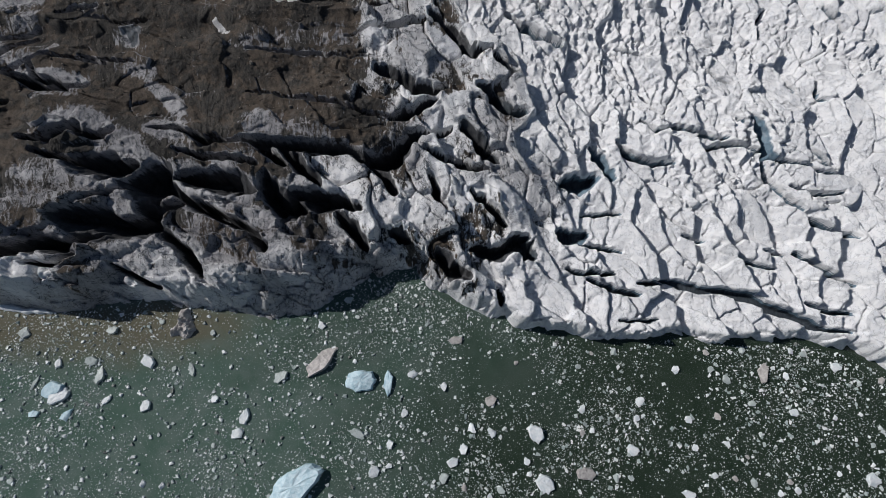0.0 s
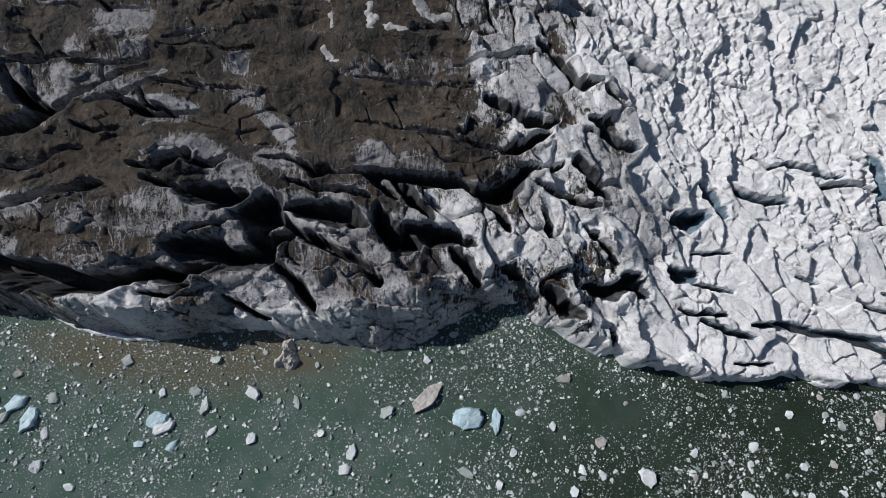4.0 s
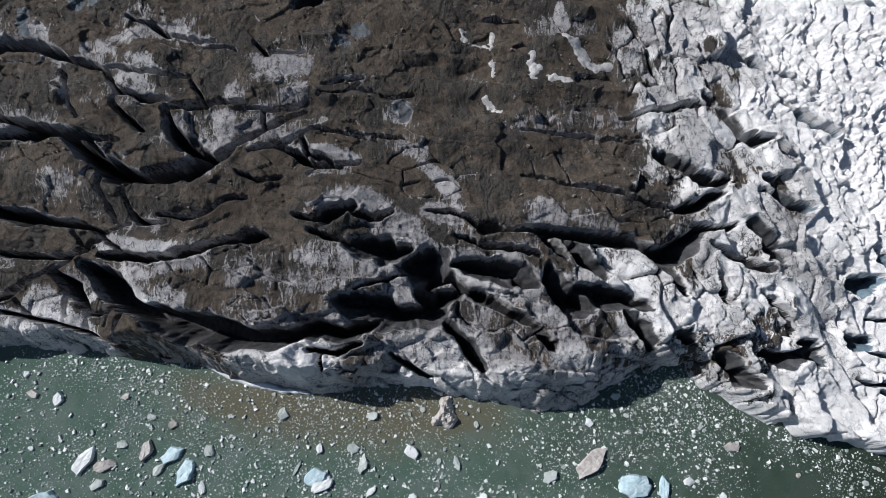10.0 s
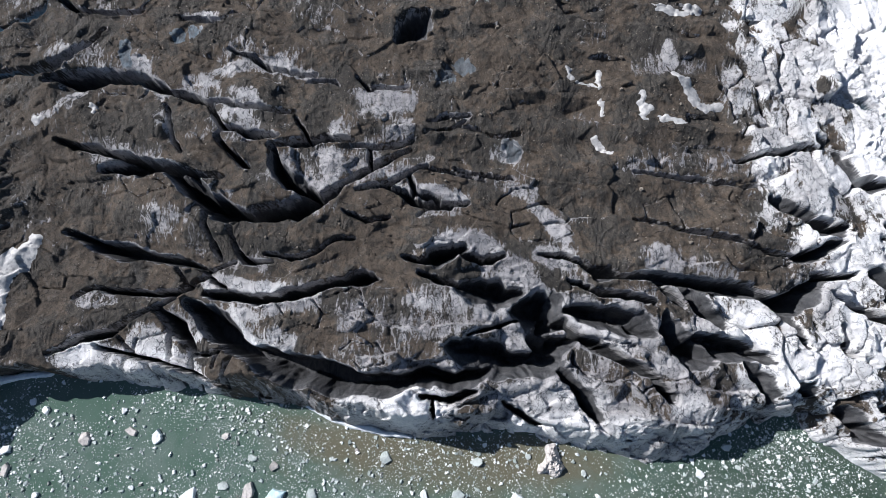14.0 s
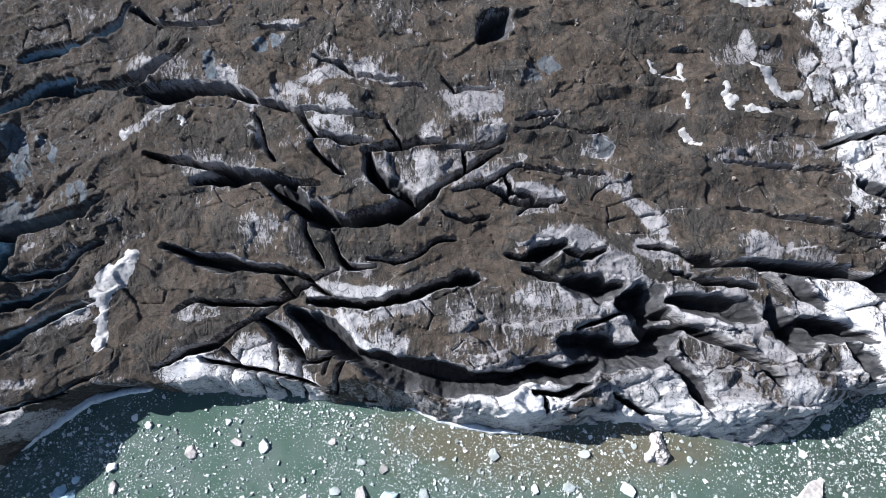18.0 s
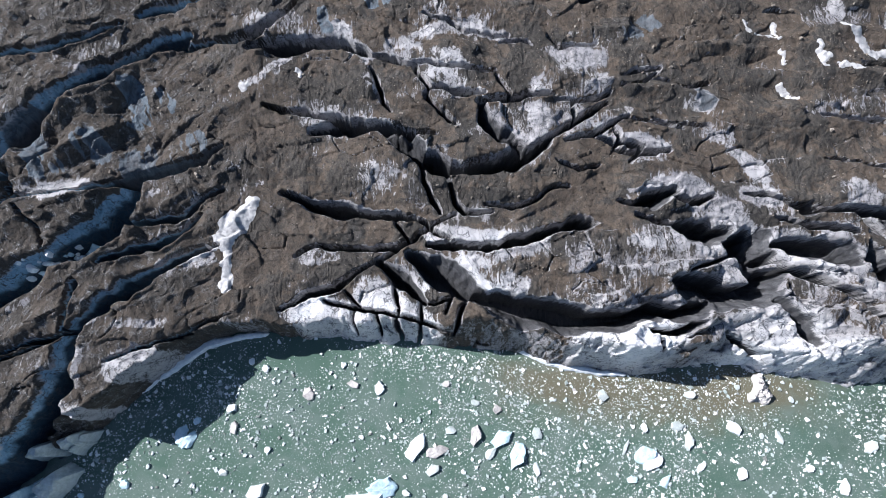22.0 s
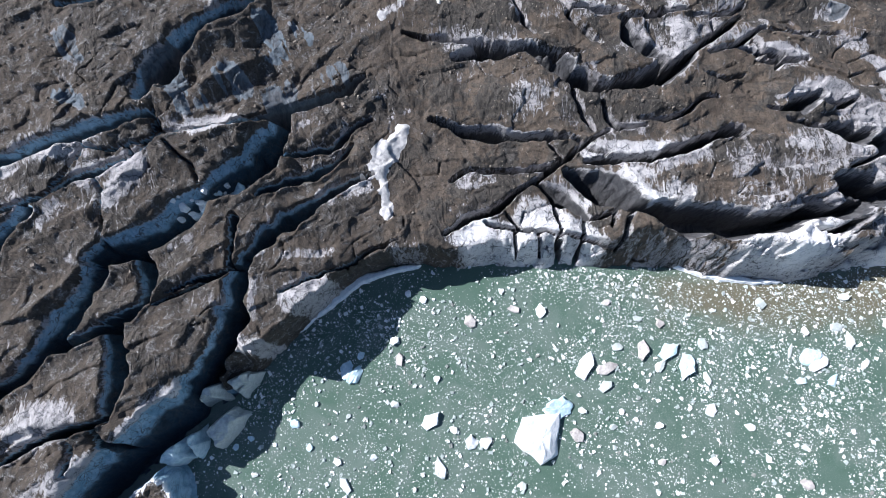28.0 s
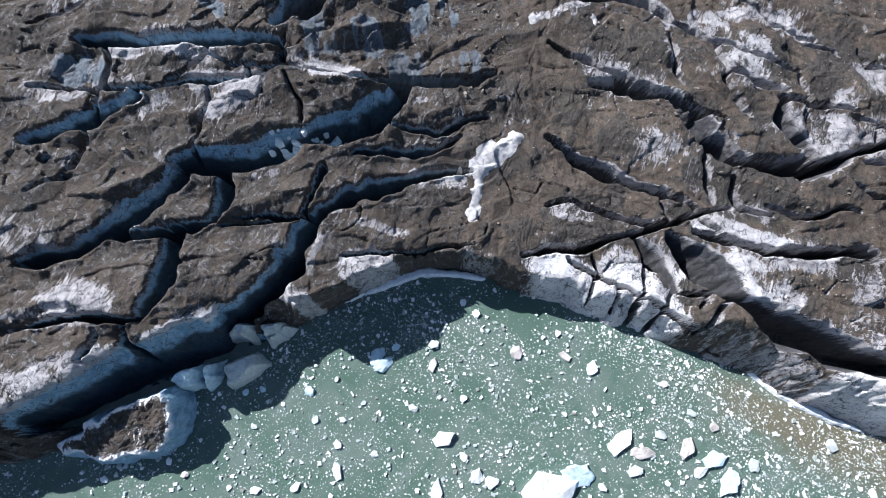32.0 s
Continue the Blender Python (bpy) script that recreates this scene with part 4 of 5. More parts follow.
    h1, bgap, bi, bj, hx, hy = cells(bu, bv, 131, 1.0)
    slab = 1.8 * (lattice(bi, bj, 133) - 0.5) + 4.0 * (lattice(bi, bj, 135) - 0.3) * hy + 2.6 * (lattice(bi, bj, 137) - 0.5) * hx
    bchasm = (1 - step(0.0, 0.16, bgap)) * 2.0 * lattice(bi, bj, 139) ** 3
    n1, ngap, ni, nj, nx, ny = cells(lx / 4.2, ly / 2.6, 153, 1.0)
    splinter = 0.9 * (lattice(ni, nj, 154) - 0.5) + 1.2 * (lattice(ni, nj, 156) - 0.5) * nx + 1.4 * (lattice(ni, nj, 158) - 0.4) * ny
    ridge = ridge * (1 - 0.6 * broken) + broken * (slab - bchasm + splinter * (0.4 + 1.0 * step(-0.2, 0.5, fractal(x / 12, y / 12, 159, 2))))
    # the dirty seracs: big tilted blocks with deep, grit-filled gaps and fine cracks
    a = -1.0
    su, sv = (wx * np.cos(a) + wy * np.sin(a)), (-wx * np.sin(a) + wy * np.cos(a))
    f1, gap, ci, cj, ox, oy = cells((su + 1.5 * fractal(x / 9, y / 9, 63, 2)) / 12.0, (sv + 1.2 * fractal(x / 7, y / 7, 65, 2)) / 6.6, 61, 1.0)
    block = 4.2 * (lattice(ci, cj, 75) - 0.5) + 7.5 * (lattice(ci, cj, 71) - 0.5) * ox + 7.5 * (lattice(ci, cj, 73) - 0.35) * oy
    chasm = (1 - step(0.0, 0.15, gap)) * 3.0 * lattice(ci, cj, 77) ** 2.2
    g1, sgap, di, dj, qx, qy = cells(su / 3.9 + 40, sv / 2.2, 81, 1.0)
    chip = 1.3 * (lattice(di, dj, 83) - 0.5) + 2.2 * (lattice(di, dj, 85) - 0.5) * qx + 2.3 * (lattice(di, dj, 87) - 0.5) * qy
    chip -= (1 - step(0.02, 0.09, sgap)) * 1.3 * lattice(di, dj, 89) ** 2
    crumble = step(-0.25, 0.35, fractal(x / 11, y / 11, 93, 2))
    dirty_serac = 0.8 * block - chasm + (0.15 + 0.7 * crumble) * chip + 0.12 * fractal(x / 1.0, y / 1.0, 91, 3)
    # the clean ice: long ribs that rise gently to the east and break off there, crossed by thin cracks, and a jumble of small seracs
    tu, tv = wx * 0.93 + wy * 0.37, wx * 0.37 - wy * 0.93
    tu, tv = tu + 2.2 * fractal(x / 17, y / 17, 151, 3), tv + 1.6 * fractal(x / 13, y / 13, 157, 2)
    k1, wgap, wi, wj, kx, ky = cells(tu / 6.2, tv / 13.0, 161, 1.0)
    plate = 1.5 * (lattice(wi, wj, 163) - 0.5) + (1.3 + 3.4 * lattice(wi, wj, 165)) * kx + 3.0 * (lattice(wi, wj, 167) - 0.5) * ky - 0.9 * kx * kx
    wchasm = (1 - step(0.01, 0.05, wgap)) * 2.5 * lattice(wi, wj, 169) ** 3
    jumble = np.clip(np.exp(-((x - 46) / 20) ** 2 - ((y - 78) / 26) ** 2) + np.exp(-((x - 84) / 16) ** 2 - ((y - 84) / 12) ** 2) + 0.9 * step(0.15, 0.6, fractal(x / 15, y / 15, 181, 2)) * step(22, 40, y), 0, 1)
    m1, vgap, vi, vj, mx_, my_ = cells(tu / 2.3 + 9, tv / 2.9, 171, 1.0)
    nib = 0.7 * (lattice(vi, vj, 173) - 0.5) + 1.9 * (lattice(vi, vj, 175) - 0.25) * mx_ + 1.6 * (lattice(vi, vj, 177) - 0.5) * my_
    m2, _, zi, zj, zx, zy = cells(tu / 1.1 + 5, tv / 1.2, 183, 1.0)
    nib += jumble * (0.5 * (lattice(zi, zj, 184) - 0.5) + 0.7 * (lattice(zi, zj, 186) - 0.5) * zx + 0.7 * (lattice(zi, zj, 188) - 0.5) * zy)
    clean_crack = np.abs(fractal(wx / 19, (wy + 0.3 * wx) / 6.0, 185, 3))
    wsplit = (1 - step(0.008, 0.035, clean_crack)) * step(0.0, 0.3, fractal(x / 15, y / 15, 187, 2)) * 1.5
    clean_serac = plate * (1 - 0.3 * jumble) - wchasm - wsplit + nib * (0.42 + 0.75 * jumble) + (0.05 + 0.12 * jumble) * fractal(x / 0.9, y / 0.9, 191, 3) + 1.3 * fractal(tu / 30, tv / 34, 195, 2)
    serac = dirty_serac * (1 - clean) + clean_serac * clean
    height = base + ridge * (1 - east) + serac * east
    # crevasses
    gap_fill = (1 - clean) * east * np.clip(chasm / 2.5, 0, 1) + broken * np.clip(bchasm / 3, 0, 1) + 0.45 * clean * east * np.clip(wsplit, 0, 1)
    fresh_shade = east * clean * np.clip(wchasm / 2.0, 0, 1) * 0.25
    which = np.full(x.shape, -1, np.int32)
    cut = np.zeros(x.shape)
    rim = np.zeros(x.shape)
    lit_lip = np.zeros(x.shape)
    apron, dip, gulf = np.zeros(x.shape), np.zeros(x.shape), np.zeros(x.shape)
    for k, (width, depth, points) in enumerate(CREVASSES):
        px_, py_ = np.array(points).T
        m = 2.5 * width + 12
        box = (wx > px_.min() - m) & (wx < px_.max() + m) & (wy > py_.min() - m) & (wy < py_.max() + m)
        if not box.any():
            continue
        d, s, sunny = to_line(wx[box], wy[box], points)
        half = 0.5 * (0.8 * width + 0.15) * (0.2 + 0.8 * np.sin(np.pi * np.clip(0.03 + 0.94 * s, 0, 1)) ** 0.5) * (1 + 0.25 * value_noise(s * 7 + k, s * 0, 99))
        q = np.where(sunny, -d, d) / half
        if px_.mean() < -186:
            r = np.where(sunny, d / (1.1 * half), d / half)
            wall = (0.10 * step(-1.15, -0.95, q) + 0.90 * np.clip((q + 1.05) / 1.5, 0, 1) ** 1.3) * (1 - step(0.86, 1.03, q))
        elif width >= 2.8:
            # a sharp crest towards the sun, and a floor that climbs slowly on the far side
            r = np.where(sunny, d / (1.1 * half), d / (1.5 * half))
            wall = step(-1.05, -0.8, q) * (1 - np.clip((q + 0.35) / 1.85, 0, 1)) ** 1.1
        else:
            r = np.where(sunny, d / (1.15 * half), d / half)
            wall = step(-1.05, -0.75, q) * (1 - step(0.78, 1.03, q))
        # how much shade is put into the wall's colour, by depth
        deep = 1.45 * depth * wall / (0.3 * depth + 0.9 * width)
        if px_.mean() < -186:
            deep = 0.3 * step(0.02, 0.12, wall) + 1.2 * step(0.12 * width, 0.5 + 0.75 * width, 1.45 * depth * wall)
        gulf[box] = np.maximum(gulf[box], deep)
        c = 1.45 * depth * wall * (0.55 + 0.45 * np.sin(np.pi * np.clip(0.12 + 0.76 * s, 0, 1)))
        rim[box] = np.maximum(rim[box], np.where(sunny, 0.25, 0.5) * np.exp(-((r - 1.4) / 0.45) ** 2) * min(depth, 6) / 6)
        # sunlight on the far rims, put in as paler, barer ice
        lit_lip[box] = np.maximum(lit_lip[box], np.where(sunny, 0.3, 1.0) * np.exp(-((r - 1.25) / 0.28) ** 2) * min(width, 2.0) / 2 * step(-0.5, 0.6, value_noise(wx[box] / 3.5, wy[box] / 3.5, 97)))
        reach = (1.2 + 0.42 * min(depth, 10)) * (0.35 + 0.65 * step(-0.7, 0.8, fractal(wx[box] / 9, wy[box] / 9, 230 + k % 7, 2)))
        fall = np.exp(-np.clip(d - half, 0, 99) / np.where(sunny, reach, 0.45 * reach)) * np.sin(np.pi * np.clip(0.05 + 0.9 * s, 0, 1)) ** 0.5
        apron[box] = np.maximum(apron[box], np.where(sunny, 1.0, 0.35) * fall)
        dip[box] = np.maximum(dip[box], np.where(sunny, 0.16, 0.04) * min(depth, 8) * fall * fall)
        old = cut[box]
        cut[box] = np.maximum(old, c)
        w = which[box]
        w[(r < 1.1) & (c >= old)] = k
        which[box] = w
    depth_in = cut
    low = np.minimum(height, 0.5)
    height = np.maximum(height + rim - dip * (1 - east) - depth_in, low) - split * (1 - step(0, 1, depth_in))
    # blue near the rim; further down it brings in the painted shade
    fresh_shade = np.maximum(fresh_shade, 0.4 * step(0.1, 0.8, depth_in) + 0.6 * np.clip((gulf - 0.45) / 0.9, 0, 1))
    gap_fill = np.maximum(gap_fill, 0.2 * split)
    # the front: a broken cliff down into the water
    middle = step(-175, -150, x) * step(6, -8, x)
    run = 2.0 + 2.4 * step(-0.7, 0.9, fractal(x / 14, y / 14, 101, 2)) * (1 - 0.6 * clean) + 3.0 * middle + 5.0 * np.exp(-((x + 28) / 15) ** 2) + 3.5 * step(-212, -220, x)
    under = step(-176, -182, x) * step(-218, -214, x)
    run = run * (1 - under) + 0.9 * under
    c1, cgap, pi_, pj, px1, py1 = cells(wx / 4.0, wy / 2.8, 251, 1.0)
    lump = 0.35 * fractal(x / 3, y / 3, 103, 2) + 1.0 * (lattice(pi_, pj, 104) - 0.5) + 1.2 * (lattice(pi_, pj, 106) - 0.5) * px1 + 1.2 * (lattice(pi_, pj, 108) - 0.5) * py1
    lump -= 0.7 * (1 - step(0.02, 0.10, cgap))
    lump *= 0.6 + 0.4 * step(-95, -75, x)
    face = step(-0.3, 1.0, (shore + 0.7 * lump) / run) ** 0.8
    height = np.where(shore < 14, height * face + (1 - face) * -2.5 + 0.6 * lump * face * (1 - face) * 4, height)
    # what covers it
    debris = (1 - east) * (0.90 - 0.26 * broken) + east * (1 - clean) * (0.12 + 0.40 * fractal(x / 6, y / 6, 111, 4) + 0.35 * step(0.5, -2.5, block))
    debris += (1 - 0.7 * east) * (0.14 * fractal(x / 12, y / 7, 113, 4) - 0.24 * step(0.2, 0.8, fractal(x / 14, y / 8, 117, 4))) - 0.2 * east * clean
    debris += gap_fill * 0.45
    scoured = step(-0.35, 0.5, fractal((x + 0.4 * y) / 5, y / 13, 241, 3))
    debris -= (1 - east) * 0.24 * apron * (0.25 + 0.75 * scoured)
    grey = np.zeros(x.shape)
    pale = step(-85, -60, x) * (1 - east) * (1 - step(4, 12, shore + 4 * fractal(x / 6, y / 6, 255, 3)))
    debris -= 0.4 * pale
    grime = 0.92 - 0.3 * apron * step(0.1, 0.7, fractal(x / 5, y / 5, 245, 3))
    for width, strength, points in BARE:
        px_, py_ = np.array(points).T
        if px_.mean() < -205 and width < 8:
            strength *= 0.72
        m = width + 3
        box = (wx > px_.min() - m) & (wx < px_.max() + m) & (wy > py_.min() - m) & (wy < py_.max() + m)
        if box.any():
            d, s, _ = to_line(wx[box], wy[box], points)
            k = (1 - step(0.45, 1.0, d / width)) * (1 - east[box])
            debris[box] -= (0.50 + 0.1 * (1 - step(10, 16, shore[box]))) * strength * k
            grime[box] -= k * max(0.0, strength - 0.45) * (0.2 + 0.5 * (1 - step(10, 16, shore[box])))
    # bare faces turned from the sun: dirty grey, their shade put into the colour
    for width, tint, points in WALLS:
        px_, py_ = np.array(points).T
        m = width + 3
        box = (wx > px_.min() - m) & (wx < px_.max() + m) & (wy > py_.min() - m) & (wy < py_.max() + m)
        if box.any():
            d, s, _ = to_line(wx[box], wy[box], points)
            k = 1 - step(0.1, 0.95, d / width)
            k = k * (0.35 + 0.65 * step(-0.6, 0.4, fractal((wx[box] + 0.5 * wy[box]) / 1.6, wy[box] / 8, 247, 3)))
            fresh_shade[box] = np.maximum(fresh_shade[box], 0.8 * k)
            grey[box] = np.maximum(grey[box], (d < width) * (0.78 + 0.15 * tint))
            px0, py0 = np.array(points).mean(0)
            q = ((wx[box] - px0) * ca + (wy[box] - py0) * sa) / width
            height[box] -= 0.22 * width * step(0.75, 0.45, q) * step(-1.0, 0.45, q) * (1 - step(0.35, 1.0, d / width))
    debris -= step(0.15, 0.5, fresh_shade) * 0.75 + 0.10 * lit_lip * (1 - east)
    grime -= 0.15 * lit_lip + 0.35 * pale
    # middle crevasses: dirty ice, darkened further by colour to stand for shade
    laden_shade = np.maximum((1 - west) * (1 - 0.5 * east * clean), grey)
    laden_shade = np.where(grey > 0.02, grey, laden_shade)
    grime = (grime + 0.12 * value_noise(x / 6, y / 6, 121)) * (1 - east) + east * (1 - clean) * (0.34 + 0.4 * fractal(x / 8, y / 8, 123, 3))
    cell = np.where(east > 0.55, np.where(clean > 0.5, (wi + 3000) * 8192 + wj, ci * 8192 + cj), 0).astype(np.int64)
    _, _, oi, oj, _, _ = cells(u / 24 + 3, v / 13, 261, 0.9)
    cell = np.where(cell == 0, -((oi + 2000) * 8192 + oj + 4000), cell).astype(np.int64)
    return height, np.clip(debris, -0.4, 1.2), np.clip(fresh_shade, 0, 1), np.clip(laden_shade, 0, 1), np.clip(grime, 0, 1), which, cell, shore


# ---- ground: the water of the bay, one sheet to the horizon ----
edge = 2400.0
bay = mesh_object("water", np.array([(-edge, -edge, 0), (edge, -edge, 0), (edge, edge, 0), (-edge, edge, 0)]), np.array([[0, 1, 2, 3]]), WATER)
tagged(bay, "green silty meltwater bay with drifting ice", "water", kind="structure")

# ---- the glacier ----
glacier = tagged(new("glacier"), "crevassed glacier front, half debris-covered and half clean white ice", "glacier", kind="structure")
X0, X1, Y0, Y1, PITCH = -322.0, 132.0, -80.0, 133.0, 0.24
xs, ys = np.arange(X0, X1, PITCH), np.arange(Y0, Y1, PITCH)
GX, GY = np.meshgrid(xs, ys)
# only what lies on or beside land is worked out
near_land = inside(GX, GY, [(900, -330), (900, 900), (-900, 900), (-900, -560)] + [(a, b - 5) for a, b in SHORE][::-1])
back = lambda x: np.interp(x, [-322, -290, -240, -200, -110, 0, 30, 60, 132], [72, 96, 117, 123, 129, 132, 130, 120, 104])
near_land &= GY < back(GX)
gx, gy = GX[near_land], GY[near_land]
fields = glacier_field(gx, gy)
number = np.full(GX.shape, -1, np.int64)
number[near_land] = np.arange(len(gx))
HEIGHT = np.full(GX.shape, -3.0)
HEIGHT[near_land] = fields[0]
def blurred(h, share):
    for axis in (0, 1):
        h = (1 - 2 * share) * h + share * (np.roll(h, 1, axis) + np.roll(h, -1, axis))
    return h


# a light smoothing, stronger on scarps, so that they do not fray
HEIGHT = blurred(HEIGHT, 0.06)
SOFT = HEIGHT
SOFT = blurred(SOFT, 0.22)
rise_y, rise_x = np.gradient(SOFT, PITCH)
scarp = step(1.3, 2.6, blurred(np.hypot(rise_x, rise_y), 0.25))
HEIGHT = HEIGHT * (1 - scarp) + SOFT * scarp
fields[0][:] = HEIGHT[near_land]
DEBRIS = np.zeros(GX.shape)
DEBRIS[near_land] = fields[1]
# grit slides off steep ice
rise_y, rise_x = np.gradient(HEIGHT, PITCH)
steep = step(0.9, 2.2, np.hypot(rise_x, rise_y)[near_land])
fields[1][:] -= 0.36 * steep * (1 - 0.5 * (gx > -30)) * (0.25 + 0.75 * step(-190, -165, gx))
DEBRIS[near_land] = fields[1]
quads = np.stack([number[:-1, :-1], number[:-1, 1:], number[1:, 1:], number[1:, :-1]], -1).reshape(-1, 4)
quads = quads[(quads >= 0).all(1)]
quads = quads[fields[0][quads].max(1) > -1.6]
places = np.stack([gx, gy, fields[0]], -1)


def ice_part(name, faces, label=""):
    used, local = np.unique(faces, return_inverse=True)
    ob = mesh_object(name, places[used], local.reshape(faces.shape), GLACIER, glacier)
    for key, k in (("debris", 1), ("fresh_shade", 2), ("laden_shade", 3), ("grime", 4)):
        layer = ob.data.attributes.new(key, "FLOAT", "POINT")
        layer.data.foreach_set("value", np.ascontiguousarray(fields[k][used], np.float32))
    return tagged(ob, label)


of_crevasse = fields[5][quads].max(1)
of_cell = fields[6][quads[:, 0]]
front = fields[7][quads[:, 0]] < 3.0
in_cell = (of_cell > 0) & (of_crevasse < 0)
kinds, counts = np.unique(of_cell[in_cell], return_counts=True)
order = np.argsort(of_cell[in_cell], kind="stable")
sorted_quads = quads[in_cell][order]
starts = np.r_[0, np.cumsum(counts)]
ranked = sorted(range(len(kinds)), key=lambda k: places[sorted_quads[starts[k]:starts[k + 1], 0], 1].mean() if counts[k] > 60 else 1e9)
rest = []
for rank, k in enumerate(ranked):
    some = sorted_quads[starts[k]:starts[k + 1]]
    if rank < 300 and counts[k] > 60:
        ice_part("serac", some)
    else:
        rest.append(some)
if rest:
    tagged(ice_part("serac_field", np.concatenate(rest), "jumble of small white ice seracs"), kind="stuff")
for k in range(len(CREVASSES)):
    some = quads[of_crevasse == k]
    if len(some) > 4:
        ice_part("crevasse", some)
moraine = (of_crevasse < 0) & ~in_cell
for k in range(-32, 3):
    here = quads[moraine & front & (np.floor(places[quads[:, 0], 0] / 10) == k)]
    if len(here):
        ice_part("ice_cliff", here)
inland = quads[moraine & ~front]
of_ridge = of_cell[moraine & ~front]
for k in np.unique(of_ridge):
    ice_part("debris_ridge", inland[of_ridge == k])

# the glacier beyond, coarse
fx, fy = np.meshgrid(np.arange(-900, 901, 8.0), np.arange(-560, 901, 8.0))
inner = (fx > X0 + 6) & (fx < X1 - 6) & (fy > Y0 + 6) & (fy < back(fx) - 6)
far_h, far_d, far_f, far_l, far_g, _, _, far_s = glacier_field(fx.ravel(), fy.ravel())
far_n = np.arange(fx.size).reshape(fx.shape)
far_q = np.stack([far_n[:-1, :-1], far_n[:-1, 1:], far_n[1:, 1:], far_n[1:, :-1]], -1).reshape(-1, 4)
far_q = far_q[(~inner.ravel()[far_q]).any(1) & (far_h[far_q].max(1) > -1.6)]
keep_places, keep_fields = places, fields
places, fields = np.stack([fx.ravel(), fy.ravel(), far_h - 0.4], -1), (far_h, far_d, far_f, far_l, far_g)
ice_part("distant_ice", far_q, "glacier surface further from the bay")
places, fields = keep_places, keep_fields


def ground(x, y):
    i = np.clip(np.round((np.asarray(y) - Y0) / PITCH).astype(int), 0, len(ys) - 1)
    j = np.clip(np.round((np.asarray(x) - X0) / PITCH).astype(int), 0, len(xs) - 1)
    return HEIGHT[i, j]


# ---- floating ice ----
def ice_lump(seed, length, width, height, rough=0.08, sides=0):
    """A floating block: straight broken sides, a tilted top cut by one or two planes, a foot under water."""
    rng = random.Random(seed)
    n = rng.randint(5, 7)
    angles = [2 * math.pi * (k + rng.uniform(-0.32, 0.32)) / n for k in range(n)]
    reach = [rng.uniform(0.88, 1.14) for _ in angles]
    ring = [(r * math.cos(a), r * math.sin(a)) for a, r in zip(angles, reach)]
    outline = []
    for (ax, ay), (bx, by) in zip(ring, ring[1:] + ring[:1]):
        for s in (0.0, 0.33, 0.66):
            k = 1 + rough * rng.uniform(-1, 1)
            outline.append(((ax + (bx - ax) * s) * k, (ay + (by - ay) * s) * k))
    planes = [(rng.uniform(-0.45, 0.45), rng.uniform(-0.45, 0.45), 1.0), (rng.uniform(-1.1, 1.1), rng.uniform(-1.1, 1.1), 1.25)]

    def top(x, y):
        return max(0.3, min(c + a * x + b * y for a, b, c in planes))

    bm = bmesh.new()
    rings = []
    for inset, part in ((0.9, -0.7), (1.0, 0.02), (0.96, 0.7), (0.88, 0.97), (0.5, 1.0)):
        row = []
        for x, y in outline:
            k = inset * (1 + 0.5 * rough * rng.uniform(-1, 1))
            z = part * (top(x * k, y * k) if part > 0.1 else 1.0) * (1 + rough * rng.uniform(-1, 1) * (part > 0.5))
            row.append(bm.verts.new((x * k * length / 2, y * k * width / 2, z * height)))
        rings.append(row)
    m = len(outline)
    for a, b in zip(rings, rings[1:]):
        for k in range(m):
            bm.faces.new((a[k], a[(k + 1) % m], b[(k + 1) % m], b[k]))
    tip = bm.verts.new((0, 0, height * top(0, 0) * (1 + rough * rng.uniform(-1, 1))))
    for k in range(m):
        bm.faces.new((rings[-1][k], rings[-1][(k + 1) % m], tip))
    me = bpy.data.meshes.new("iceberg")
    bm.to_mesh(me)
    bm.free()
    return me


TONES = {"white": (WHITE, "white"), "blue": (BLUE, "pale blue"), "pale": (PALE, "grey translucent"), "dirty": (DIRTY, "dirty grey-brown")}
berg_spots = []


def berg(x, y, length, width, angle, tone):
    size = max(length, width)
    me = ice_lump(len(berg_spots) + 5, length, width, 0.2 * min(length, width) + 0.15)
    material, word = TONES[tone]
    me.materials.append(material)
    ob = new("iceberg" if size > 3.5 else "ice_floe", me)
    ob.matrix_world = pose(x, y, 0, 0, 0, angle)
    kind_word = "large angular iceberg" if size > 6 else "small iceberg" if size > 3.5 else "ice floe"
    tagged(ob, f"{word} {kind_word} floating on the green water", "iceberg" if size > 3.5 else "ice floe", "ice floating in the bay")
    berg_spots.append((x, y, size))


berg(-32.7, -24.4, 14.4, 7.5, 35, 'blue')
berg(-18.8, -2.0, 7.6, 5.2, 0, 'blue')
berg(-12.4, -2.6, 6.3, 2.4, 85, 'blue')
berg(-28.3, 2.2, 9.8, 4.0, 45, 'dirty')
berg(-37.4, -1.0, 3.7, 2.4, 32, 'pale')
berg(-68.7, 2.5, 3.7, 2.9, 144, 'white')
berg(-79.3, -0.7, 4.5, 2.1, 80, 'pale')
berg(-81.9, 2.5, 3.2, 2.4, 20, 'pale')
berg(-90.0, -3.9, 6.0, 3.4, 25, 'blue')
berg(-93.1, -9.2, 2.8, 1.9, 16, 'blue')
berg(-85.6, -9.5, 3.9, 1.8, 59, 'blue')
berg(-67.9, -7.4, 3.1, 2.3, 77, 'white')
berg(-45.0, -9.9, 3.6, 2.1, 75, 'white')
berg(-46.3, -13.5, 3.3, 2.6, 86, 'white')
berg(-52.2, -5.9, 1.9, 1.6, 47, 'white')
berg(-78.1, 9.7, 2.7, 2.1, 28, 'pale')
berg(-98.7, 9.0, 3.2, 2.4, 124, 'pale')
